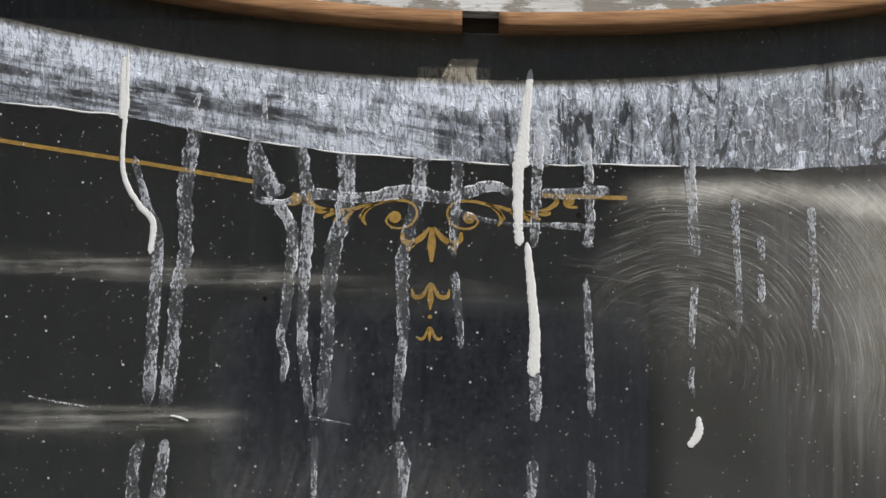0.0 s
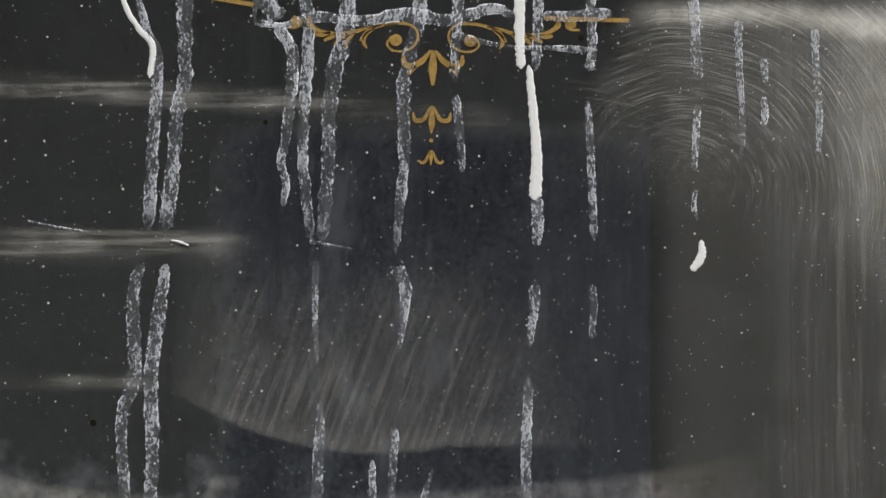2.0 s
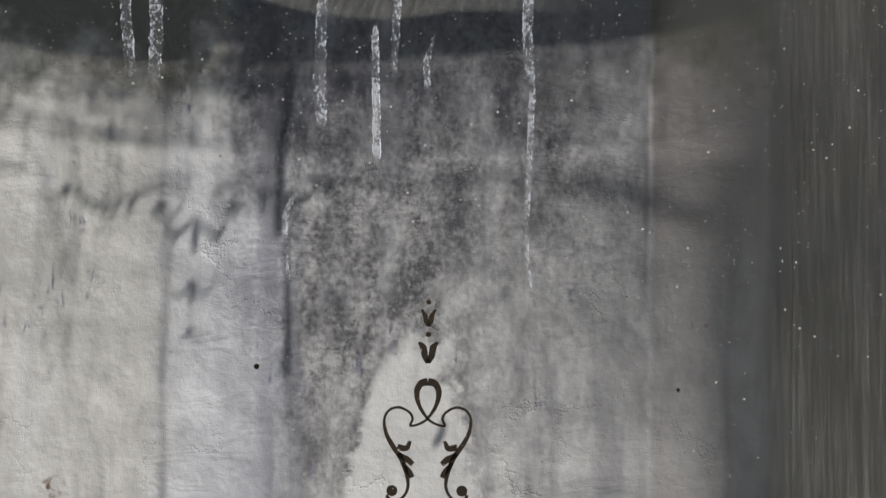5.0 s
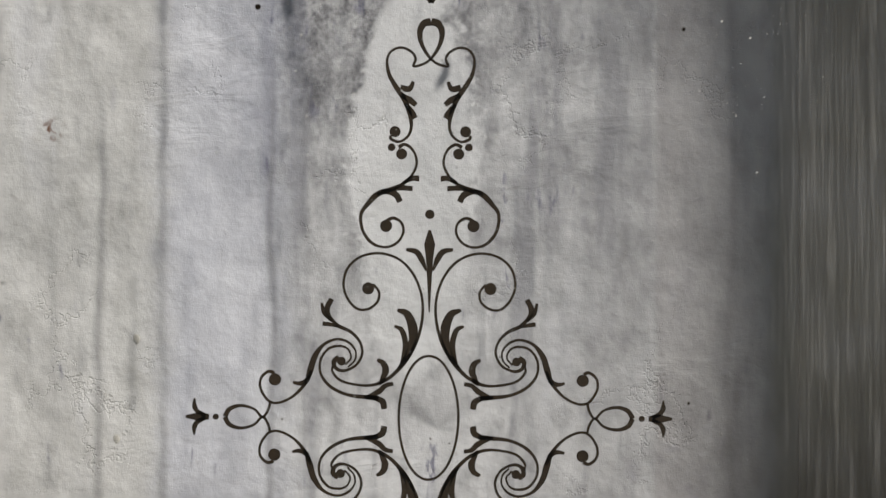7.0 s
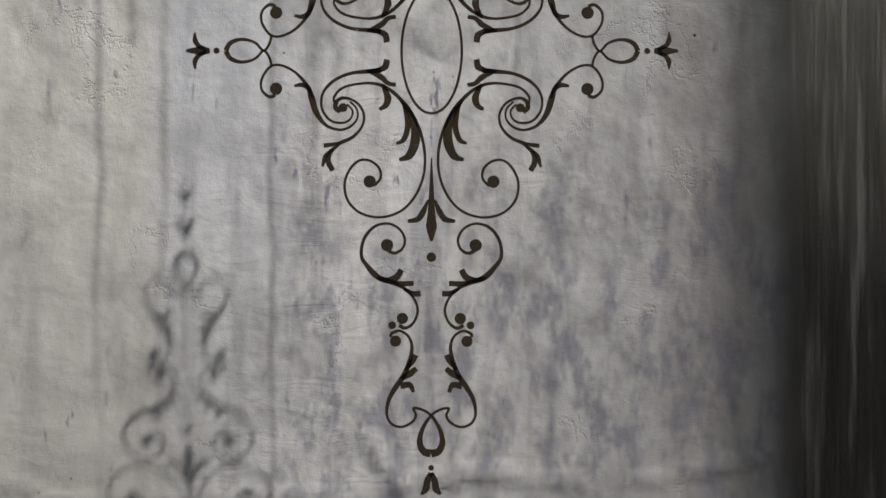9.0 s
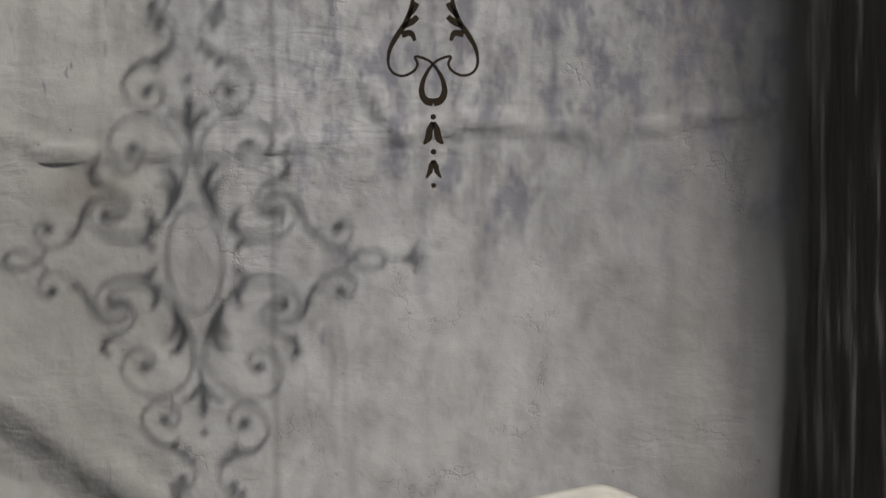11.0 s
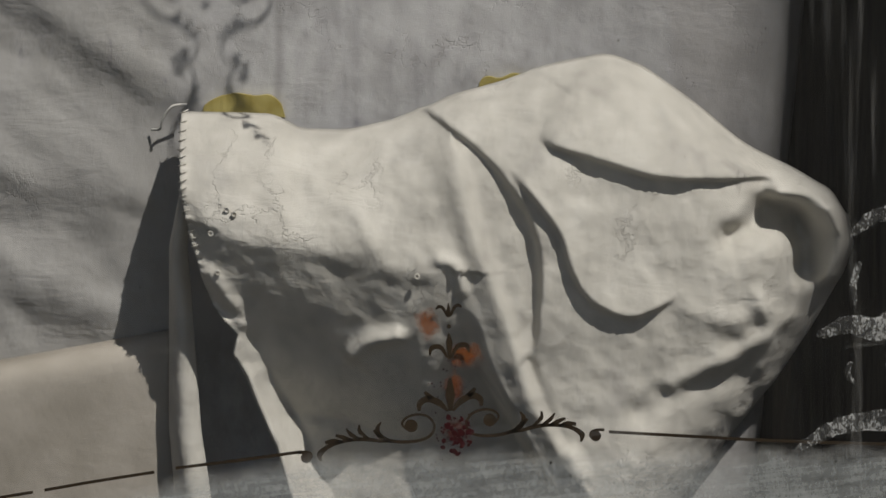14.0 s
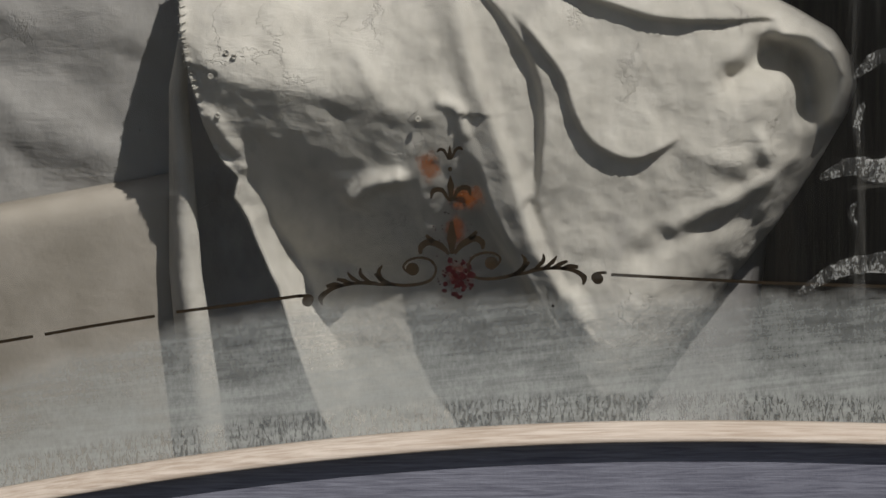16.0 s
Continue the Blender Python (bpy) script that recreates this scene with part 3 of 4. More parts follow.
part("bead", profile_strip(steps(GLASS_L, GLASS_R, 6), lower_edge, LOW_BEAD), pale_bead_wood, window, "pale worn wooden glazing bead", True)

xs = steps(GLASS_L, GLASS_R, 9)
verts = [at(x, y, e) for x in xs for e in (lower_edge(x) - 4, upper_edge(x) + 4) for y in (0.0, 3.6)]
faces = []
for i in range(len(xs) - 1):
    a, b = 4 * i, 4 * i + 4
    faces += [(a, a + 2, b + 2, b), (a + 1, b + 1, b + 3, a + 3), (a, b, b + 1, a + 1), (a + 2, a + 3, b + 3, b + 2)]
pane = part("pane", (verts, faces), glass_mat, window, "clear old glass pane")
BASE[pane.name] = BASE[window.name]


def sheet(lo, hi, x0, x1, y, dx=3.0, rows=1):
    xs = steps(x0, x1, dx)
    verts = [at(x, y, lo(x) + (hi(x) - lo(x)) * k / rows) for x in xs for k in range(rows + 1)]
    n = rows + 1
    return verts, [(i * n + k, i * n + n + k, i * n + n + k + 1, i * n + k + 1) for i in range(len(xs) - 1) for k in range(rows)]


part("dust_film", sheet(lambda x: lower_edge(x) - 1, lambda x: upper_edge(x) + 1, GLASS_L, GLASS_R, -0.6), dust_film_mat, window, "dust, smears and scratches on the glass")


# lower edge of the whitewashed band: a ragged, stepped rim
def band_edge(x):
    base = np.interp(x, [-390, -239, -174, -99, -53, 40, 101, 193, 245, 333], [707, 690, 683, 669, 663, 657, 658, 656, 660, 664])
    return base + 1.1 * noise.noise(Vector((x * 0.06, 0, 3))) + 0.7 * noise.noise(Vector((x * 0.3, 1, 0)))


part("whitewash_band", sheet(band_edge, lambda x: upper_edge(x) + 1, GLASS_L, GLASS_R, -0.9, 1.5), whitewash, window, "streaked dried whitewash along the top of the glass")


def run(points, width, material, name="whitewash_run", y=-1.1, n=16):
    """A run on the glass: a shallow swollen strip with wavering rims, u across it."""
    if name == "whitewash_run" and abs(points[0][1] - band_edge(points[0][0])) < 14:
        points = [(points[0][0] - 0.5, band_edge(points[0][0]) + 13)] + list(points)
    c = spline(points, n)
    w = np.array(width if isinstance(width, (list, tuple)) else [width] * 2, float)
    w = np.interp(np.linspace(0, 1, len(c)), np.linspace(0, 1, len(w)), w)
    d = np.gradient(c, axis=0)
    d /= np.maximum(np.linalg.norm(d, axis=1), 1e-9)[:, None]
    verts, faces, us = [], [], []
    seed = points[0][0]
    for i, (p, t) in enumerate(zip(c, d)):
        left = 0.5 * w[i] * (1 + 0.26 * noise.noise(Vector((p[1] * 0.22, seed, 0))) + 0.34 * noise.noise(Vector((p[1] * 0.9, seed, 2))))
        right = 0.5 * w[i] * (1 + 0.26 * noise.noise(Vector((p[1] * 0.22, seed, 7))) + 0.34 * noise.noise(Vector((p[1] * 0.9, seed, 9))))
        end = min(1.0, (i + 0.6) / 2.5, (len(c) - i - 0.4) / 2.5)
        for k in range(5):
            s = (k / 4 - 0.5) * 2
            o = s * (left if s < 0 else right) * end
            verts.append(at(p[0] + t[1] * -o, y - 0.16 * (1 - s * s), p[1] + t[0] * o))
            us.append((k / 4, i / (len(c) - 1)))
    for i in range(len(c) - 1):
        faces += [(5 * i + k, 5 * i + k + 1, 5 * i + k + 6, 5 * i + k + 5) for k in range(4)]
    ob = part(name, (verts, faces), material, window, smooth=True)
    layer = ob.data.uv_layers.new(name="UVMap")
    for loop in ob.data.loops:
        layer.data[loop.index].uv = us[loop.vertex_index]
    return ob


S, M, F = run_solid, run_rimmed, run_faint
run([(-170, 721), (-170, 691), (-171, 662), (-169, 646), (-161, 632), (-153, 622), (-154, 604)], [1.5, 2.8, 2.6, 3.0, 3.2, 3.8, 3.2], S)
run([(-165, 660), (-156, 630), (-150, 614), (-151, 569), (-152, 519)], [4, 5, 6.5, 7, 7.5], F)
run([(-155, 501), (-159, 483), (-157, 440), (-163, 415), (-159, 367)], [6, 7, 8, 6.5, 6], F)
run([(-132, 675), (-136, 643), (-135, 605), (-138, 589), (-141, 541), (-143, 519)], [11, 9, 8.5, 7, 8.5, 8], F)
run([(-142, 501), (-145, 473), (-148, 440), (-146, 397), (-147, 364)], [6, 8, 8, 7.5, 6.5], F)
run([(-100, 668), (-98, 652), (-98, 636), (-90, 634), (-84, 635)], [2.2, 2, 2, 2, 2], M)
run([(-98, 662), (-93, 648), (-84, 638)], [2, 12, 10], F)
run([(-86, 634), (-78, 621), (-77, 605), (-80, 570), (-82, 558), (-79, 545), (-81, 533)], [7, 7, 7, 5.5, 5, 4.5, 4], M)
run([(-73, 663), (-69, 634), (-70, 596), (-70, 558), (-65, 515)], [8, 7, 7, 6.5, 5], F)
run([(-49, 662), (-49, 634), (-56, 596), (-57, 558), (-59, 514)], [8, 10, 9, 8, 7], F)
run([(-62, 505), (-62, 474), (-60, 447)], [4, 3.2, 2], F)
run([(-58, 427), (-58, 405), (-59, 365), (-57, 340)], [3, 6, 7, 6], F)
run([(-8, 662), (-10, 635), (-17, 603), (-16, 558), (-20, 508)], [9, 8, 7.5, 7, 4], F)
run([(-19, 501), (-14, 487), (-17, 453)], [8, 7, 2], F)
run([(-18, 413), (-19, 392), (-20, 365)], [4, 5, 3], F)
run([(12, 659), (11, 635), (10, 603)], [7, 6.5, 5], M)
run([(11, 597), (14, 571), (15, 553)], [5, 4.5, 4], F)
run([(51, 712), (49, 690), (47, 672), (45, 658), (45, 629), (46, 611)], [3, 5.5, 5.2, 6.4, 5.4, 5], S)
run([(53, 690), (56, 672), (55, 648), (54, 610)], [8, 6, 6, 5], M)
run([(50, 613), (53, 585), (55, 559), (54, 538)], [4, 5, 6, 7.5], S, y=-1.4)
run([(55, 540), (56, 525), (55, 512)], [7, 7, 4], F)
run([(55, 492), (54, 475), (52, 457)], [7, 5.5, 3], F)
run([(52, 441), (51, 393), (53, 364)], [5, 6, 4.5], F)
run([(54, 367), (52, 312), (51, 279), (54, 249)], [3.4, 3, 2.6, 1.8], F)
run([(83, 657), (84, 623), (82, 610)], [4, 5.5, 5], M)
run([(82, 594), (84, 560), (86, 516)], [3.5, 4.5, 4.5], F)
run([(85, 492), (86, 478), (85, 462)], [5, 4.5, 3], F)
run([(138, 656), (140, 624), (141, 605)], [6, 6, 6], F)
run([(141, 592), (140, 574), (139, 555)], [4.2, 4, 3.2], M)
run([(140, 545), (139, 536), (141, 527)], [2, 3, 2], M)
run([(143, 517), (143, 508), (138, 500)], [2.5, 5, 4.2], S)
run([(163, 640), (163, 619), (165, 580), (164, 561)], [5, 4, 3.4, 2], F)
run([(176, 618), (177, 611), (177, 604)], [4, 4.4, 3], F)
run([(176, 597), (177, 588), (176, 580)], [3.4, 4.4, 3], M)
run([(204, 635), (204, 621), (206, 586), (205, 561)], [5, 4, 4, 2.4], F)
run([(-30, 396), (-29, 362), (-28, 320)], [3.6, 4.4, 4.8], M)
run([(2, 391), (-2, 377), (-2, 362)], [1.4, 3.6, 3.8], M)
run([(-69, 309), (-76, 291), (-74, 255)], [2.2, 3, 2], F)
# rims where water stood and dried
run([(-97, 636), (-83, 634), (-65, 639), (-40, 637), (-16, 641), (6, 638), (30, 645), (43, 640)], [4, 3, 7, 6, 9, 8, 7, 4], M, "water_rim", n=14)
run([(9, 630), (25, 626), (43, 623), (58, 623), (83, 622)], [6, 3, 2, 2, 5], M, "water_rim", n=14)
run([(57, 641), (75, 641), (95, 643)], [6, 7, 8], F, "water_rim", n=14)
for a, b in ((-239, -172), (-130, -101), (-97, -74), (-66, -10), (-6, 10), (15, 40), (60, 81), (86, 134), (180, 196)):
    run([(x, band_edge(x) - 0.2) for x in steps(a, b, 9)], [0.9, 1.2, 1.0], S, "dried_rim", n=4)
run([(-218, 524), (-203, 521), (-183, 518)], [1, 1.4, 1], M, "scratch")
run([(-140, 514), (-135, 513), (-130, 511)], [1, 1.5, 1], S, "scratch")
run([(-66, 514), (-54, 512), (-42, 510)], [2.6, 1.4, 1], M, "scratch")
# branching dried trickles beside the lower corner
G = run_grey
run([(246, -478), (232, -482), (218, -486), (207, -496)], [12, 9, 8, 3], G, "water_rim")
run([(260, -534), (240, -536), (222, -543), (206, -541), (190, -547)], [16, 15, 13, 10, 4], G, "water_rim")
run([(262, -588), (240, -592), (222, -591), (202, -594), (190, -600), (179, -607)], [14, 12, 12, 9, 7, 3], G, "water_rim")
run([(232, -538), (228, -560), (230, -590)], [6, 5, 6], G, "water_rim")
run([(212, -508), (209, -520), (210, -532)], [3, 4, 2], G, "water_rim")
run([(208, -560), (206, -566), (209, -572)], [2.5, 3.5, 2.5], G, "water_rim")
# tracks of runs inside the whitewashed band
for k, (x, top, w) in enumerate(((-172, 34, 6), (-131, 22, 5), (-93, 26, 4), (-52, 30, 5), (-5, 34, 6), (19, 30, 4), (48, 40, 7), (60, 36, 6), (88, 38, 5), (112, 26, 3.5), (149, 36, 5), (174, 34, 4), (219, 38, 6), (262, 30, 5))):
    e = band_edge(x)
    run([(x + 1.5 * math.sin(k * 2.1), e + top), (x - 1.2 * math.sin(k), e + 0.6 * top), (x + math.cos(k * 1.7), e + 0.25 * top), (x, e - 2)], [0.5 * w, 0.8 * w, w, 0.8 * w], S if k in (0, 6) else M, "band_track", y=-1.05)

# ---- painted ornament ----
U = 0.29


def ornament(name, label, material, pieces):
    """pieces: (part name, list of meshes). The first is the body; the rest are under it."""
    body = None
    for kind, meshes in pieces:
        if body is None:
            body = part(kind, join(*meshes), material, window, label)
            body.name = name
            BASE[body.name] = BASE[window.name]
        else:
            for m in meshes:
                part(kind, m, material, body)
    return body


def four(points, widths, sides=((1, 1), (-1, 1), (1, -1), (-1, -1))):
    return [ribbon([(U * a * (x - 761), U * b * (414 - z)) for x, z in points], [1.17 * U * w for w in widths]) for a, b in sides]


def balls(x, z, r, sides=((1, 1), (-1, 1), (1, -1), (-1, -1))):
    return [disc(U * a * (x - 761), U * b * (414 - z), U * r) for a, b in sides]


def up(points):
    """From the drawing of the tall finials, 311 higher, to the drawing of the middle."""
    return [(x + 4, z - 497) for x, z in points]


TWO = ((1, 1), (1, -1))
SIDE = ((1, 1), (-1, 1))
scrolls, leaves, dots, fleurs = [], [], [], []
scrolls += four([(862, 176), (851, 190), (853, 207), (868, 220), (888, 221), (905, 205), (914, 180), (908, 150), (885, 128), (850, 121), (815, 132), (790, 158), (775, 195), (773, 235), (782, 275), (800, 310), (825, 338), (850, 355)], [4, 4, 4, 4, 4, 4, 4, 4, 4, 5, 6, 5])
dots += balls(870, 184, 11)
leaves += four([(818, 222), (800, 230), (790, 255), (792, 285), (803, 310), (817, 328)], [5, 12, 15, 11, 8, 3])
leaves += four([(823, 251), (810, 258), (803, 280), (806, 305), (812, 322)], [4, 8, 9, 7, 3])
scrolls += four([(922, 252), (900, 262), (884, 280), (880, 300), (888, 318), (902, 328), (917, 331), (928, 325), (930, 314), (921, 307)], [6, 5, 4, 4, 4, 4, 5, 6, 8, 8])
dots += balls(917, 314, 8)
scrolls += four([(905, 325), (893, 312), (892, 295), (905, 280), (925, 275), (948, 284), (964, 305), (972, 330), (980, 352), (1000, 375), (1025, 388), (1045, 386), (1060, 365), (1060, 345), (1047, 333), (1036, 336)], [3, 3, 3, 4, 4, 5, 9, 10, 6, 4, 4, 4, 4, 4, 5, 6])
dots += balls(1035, 347, 11)
scrolls += four([(910, 320), (900, 308), (905, 293), (920, 287), (940, 292), (954, 312), (953, 338), (935, 360), (905, 374), (870, 378), (850, 380)], [3, 3, 3, 4, 4, 4, 4, 5, 5, 7, 8])
scrolls += four([(932, 320), (932, 334), (915, 350), (880, 357), (855, 355), (838, 346)], [3, 4, 4, 4, 5, 6])
leaves += four([(935, 203), (943, 220), (938, 236), (922, 252)], [8, 9, 6, 5])
leaves += four([(953, 210), (948, 228), (935, 242)], [4, 7, 4])
leaves += four([(951, 247), (936, 249), (922, 252)], [7, 6, 4])
leaves += four([(1003, 352), (990, 354), (978, 348), (970, 330)], [4, 7, 8, 3])
leaves += four([(853, 311), (842, 318), (838, 332), (846, 350)], [5, 9, 11, 6])
leaves += four([(824, 354), (838, 357), (850, 368), (872, 378)], [6, 7, 9, 5])
leaves += four([(840, 399), (843, 386), (858, 379), (876, 378)], [9, 10, 7, 5])
scrolls += four([(1043, 387), (1047, 402), (1057, 414), (1072, 400), (1095, 394), (1115, 400), (1124, 414)], [4, 4, 4, 4, 5, 7, 8])
dots += [disc(U * s * 379, 0, U * 5.5) for s in (1, -1)]
fleurs += four([(1152, 414), (1170, 414), (1194, 414)], [8, 14, 4], ((1, 1), (-1, 1)))
fleurs += four([(1158, 412), (1172, 405), (1178, 395), (1178, 381)], [6, 7, 8, 2])
scrolls += four(up([(814, 428), (802, 423), (788, 433), (781, 452), (785, 470), (800, 490), (825, 503), (850, 512), (868, 530)]) + [(884, 52), (880, 82), (862, 104), (838, 110), (818, 101), (808, 83), (812, 66), (826, 58), (838, 63)], [6, 5, 4, 4, 4, 5, 8, 9, 6, 5, 5, 4, 4, 4, 4, 5, 6])
dots += balls(839, 72, 11) + balls(812, -57, 10) + balls(830, -69, 7)
leaves += four(up([(776, 484), (790, 484), (806, 493)]), [9, 8, 5])
leaves += four(up([(788, 502), (806, 501), (824, 504)]), [8, 8, 5])
leaves += four(up([(810, 526), (818, 513), (835, 507), (852, 513)]), [9, 10, 9, 4])
scrolls += four(up([(829, 407), (826, 414), (812, 418), (797, 408), (791, 390), (795, 365), (805, 340), (820, 318), (832, 295), (835, 270), (826, 254), (808, 249), (790, 258), (784, 270), (788, 282), (772, 279), (757, 269), (742, 246), (737, 222), (744, 206), (757, 202)]), [5, 5, 4, 4, 5, 7, 8, 8, 6, 4, 4, 4, 4, 4, 4, 4, 4, 6, 9, 11, 12])
dots += balls(824, -97, 10)
leaves += four(up([(788, 310), (795, 323), (811, 321)]), [5, 9, 10])
leaves += four(up([(783, 352), (794, 343), (810, 334)]), [8, 10, 7])
leaves += four(up([(784, 376), (790, 365), (802, 350)]), [8, 9, 6])
fleurs += four(up([(774, 130), (766, 140), (763, 155), (757, 168)]), [4, 11, 10, 7])
fleurs += four(up([(770, 70), (763, 82), (761, 92), (757, 101)]), [3, 8, 8, 5])
dots += balls(761, -320, 5, ((1, -1),)) + balls(761, -381, 5, TWO) + balls(761, -440, 4.5, TWO) + balls(761, 51, 8.5, TWO)
fleurs += four([(761, 79), (761, 105), (761, 140), (761, 226)], [4, 17, 10, 2], TWO)
fleurs += four([(803, 114), (785, 118), (775, 132), (767, 152)], [5, 9, 9, 3])
oval = [(U * 53 * math.sin(a), U * 110 * math.cos(a)) for a in np.linspace(0, 2 * math.pi, 41)]
medallion = [ribbon(oval, [U * 4.6] * 2, n=3)]
ornament("scrollwork_ornament", "dark bronze painted scrollwork diamond on the glass", bronze, [("scroll", scrolls), ("leaf", leaves), ("dot", dots), ("fleur", fleurs), ("oval_ring", medallion)])


def border(name, label, material, cx, cz, flip, tall, tilt):
    """The crest in the border: stacked fleurs over paired scrolls with feathered stems."""
    def put(x, z, side=1):
        dx = 0.13 * (x - 578)
        return cx + side * dx, cz + flip * tall * 0.131 * (460 - z) - (tilt * dx if side < 0 else 0.0)

    def strokes(points, widths, sides=(1, -1)):
        return [ribbon([put(x, z, s) for x, z in points], [0.13 * w for w in widths]) for s in sides]

    def round_dot(x, z, r, sides=(1, -1)):
        return [disc(*put(x, z, s), 0.13 * r) for s in sides]

    sc = strokes([(752, 474), (769, 448), (750, 426), (710, 420), (665, 435), (642, 470), (650, 503), (682, 522), (740, 525), (800, 515), (850, 495), (882, 458)], [9, 9, 9, 10, 10, 10, 10, 12, 13, 14, 15, 10])
    sc += strokes([(800, 516), (860, 505), (900, 493), (960, 485), (1020, 488), (1065, 500), (1096, 524), (1092, 553)], [5, 13, 17, 14, 14, 17, 24, 8])
    sc += strokes([(1128, 534), (1132, 516), (1150, 507), (1185, 506)], [8, 10, 11, 11])
    lv = []
    for pts, w in (([(852, 430), (866, 452), (858, 480), (822, 506)], [6, 17, 17, 7]), ([(938, 428), (936, 456), (905, 487)], [6, 17, 11]),
                   ([(990, 437), (971, 463), (935, 487)], [6, 17, 9]), ([(1032, 458), (1002, 470), (965, 488)], [10, 18, 9]), ([(1074, 482), (1040, 479), (1005, 489)], [14, 19, 11])):
        lv += strokes(pts, w)
    dt = round_dot(733, 462, 26) + round_dot(1150, 530, 22) + round_dot(577, 87, 9, (1,))
    fl = strokes([(577, -6), (577, 26), (577, 50)], [4, 17, 14], (1,)) + strokes([(629, 12), (616, 3), (600, 12), (584, 46)], [7, 14, 13, 8])
    fl += strokes([(577, 112), (578, 152), (578, 216)], [4, 28, 12], (1,)) + strokes([(656, 192), (646, 163), (612, 166), (585, 211)], [6, 20, 19, 8])
    fl += strokes([(579, 293), (579, 358), (579, 424)], [12, 38, 16], (1,)) + strokes([(701, 407), (697, 378), (667, 364), (622, 385), (588, 424)], [12, 24, 26, 26, 10]) + strokes([(678, 334), (650, 366)], [12, 24])
    return ornament(name, label, material, [("scroll", sc), ("leaf", lv), ("dot", dt), ("fleur", fl)])


low_crest = border("crest_ornament", "dark bronze painted crest over the lower border line", bronze, 2.8, -588.9, 1, 1.0, 0.135)
high_crest = border("crest_ornament", "worn gold painted crest hanging under the upper border line", gilt, -1.6, 626.5, -1, 1.14, 0.0)
blobs = []
for i in range(120):
    a, b = random.uniform(-1, 1), random.uniform(-1, 1)
    if a * a + b * b < 1 and (abs(a) * 9 + b * 7) % 3.0 < 2.2:
        blobs.append(disc(5.0 + a * 9.6, -597 + b * 10.2, random.uniform(0.5, 1.5), -0.12, 0.3 + 0.004 * i, 8, random.uniform(0.6, 1.2)))
for i in range(90):
    blobs.append(disc(4 + random.gauss(0, 8.5), random.uniform(-628, -555), random.uniform(0.12, 0.55), -0.12, 0.25, 7))
part("red_medallion", join(*blobs), red_paint, window, "flaking dark red painted medallion")
for pts in ([(-74, -605), (-105, -609), (-139, -613)], [(-150, -615), (-180, -619.5), (-207, -624)], [(-213, -625), (-300, -639), (-388, -656)], [(84, -596), (130, -599), (180, -602), (330, -608)]):
    part("border_line", ribbon(pts, [1.6] * 2), bronze, window, "thin dark painted border line")
for pts in ([(-388, 693), (-238, 668), (-172, 658), (-99, 646)], [(58, 640), (80, 639.5), (104, 639)]):
    part("border_line", ribbon(pts, [2.4] * 2), gilt, window, "worn gold painted border line")


def mat_stain():
    t = Tree("red-brown stain")
    n = t.add(t.mul(t.noise(85, 6, 0.7), 0.7), t.mul(t.noise(420, 4, 0.7), 0.3))

    def spot(x, z, w, h):
        d = t.m("SQRT", t.add(t.m("POWER", t.mul(t.sub(t.x, x), 1 / w), 2.0), t.m("POWER", t.mul(t.sub(t.z, z), 1 / h), 2.0)))
        return t.step(t.sub(t.add(n, 0.05), t.mul(d, 0.60)), 0.10, 0.40)

    a = t.top(t.mul(spot(-0.009, -0.540, 0.010, 0.012), 0.85), t.mul(spot(0.010, -0.556, 0.014, 0.011), 0.90), t.mul(spot(0.004, -0.573, 0.008, 0.014), 0.80), t.mul(spot(0.005, -0.597, 0.011, 0.012), 0.80))
    c = t.ramp(t.add(t.z, 1.1), (0.50, (0.06, 0.004, 0.003)), (0.545, (0.21, 0.062, 0.012)))
    return film("stain", c, a, t)


part("rust_stain", sheet(lambda x: -632, lambda x: -515, -40, 45, 3.9), mat_stain(), window, "translucent red-brown stain on the glass")

# ---- the canvas behind the pane ----


def fold(x, z, points, width, depth, sharp=0.0):
    """Height of a soft ridge along a line; sharp pushes its crest to one side."""
    c = spline(points, 6)
    best = np.full(x.shape, 1e9)
    side = np.zeros(x.shape)
    for a, b in zip(c[:-1], c[1:]):
        d = b - a
        k = np.clip(((x - a[0]) * d[0] + (z - a[1]) * d[1]) / max(d @ d, 1e-9), 0, 1)
        ex, ez = x - a[0] - k * d[0], z - a[1] - k * d[1]
        r = np.hypot(ex, ez)
        s = np.sign(ex * d[1] - ez * d[0])
        near = r < best
        best, side = np.where(near, r, best), np.where(near, s, side)
    w = width * np.where(side > 0, 1 - sharp, 1 + sharp)
    return depth * np.exp(-(best / w) ** 2)


def flap(x, z, points, height, decay, lip=2.2):
    """A lapped edge along a line: it stands up sharply and sinks back slowly on the side to the right of, or above, the line."""
    c = spline(points, 6)
    best, side, where = np.full(x.shape, 1e9), np.zeros(x.shape), np.zeros(x.shape)
    for i, (a, b) in enumerate(zip(c[:-1], c[1:])):
        d = b - a
        k = np.clip(((x - a[0]) * d[0] + (z - a[1]) * d[1]) / max(d @ d, 1e-9), 0, 1)
        ex, ez = x - a[0] - k * d[0], z - a[1] - k * d[1]
        r = np.hypot(ex, ez)
        near = r < best
        best, side, where = np.where(near, r, best), np.where(near, ex * d[1] - ez * d[0], side), np.where(near, (i + k) / (len(c) - 1), where)
    ends = np.clip(np.minimum(where, 1 - where) * 6, 0, 1)
    ends = ends * ends * (3 - 2 * ends)
    return height * ends * np.where(side < 0, np.exp(-best / decay), np.exp(-(best / lip) ** 2))


def ease(v, lo, hi):
    k = np.clip((v - lo) / (hi - lo), 0, 1)
    return k * k * (3 - 2 * k)


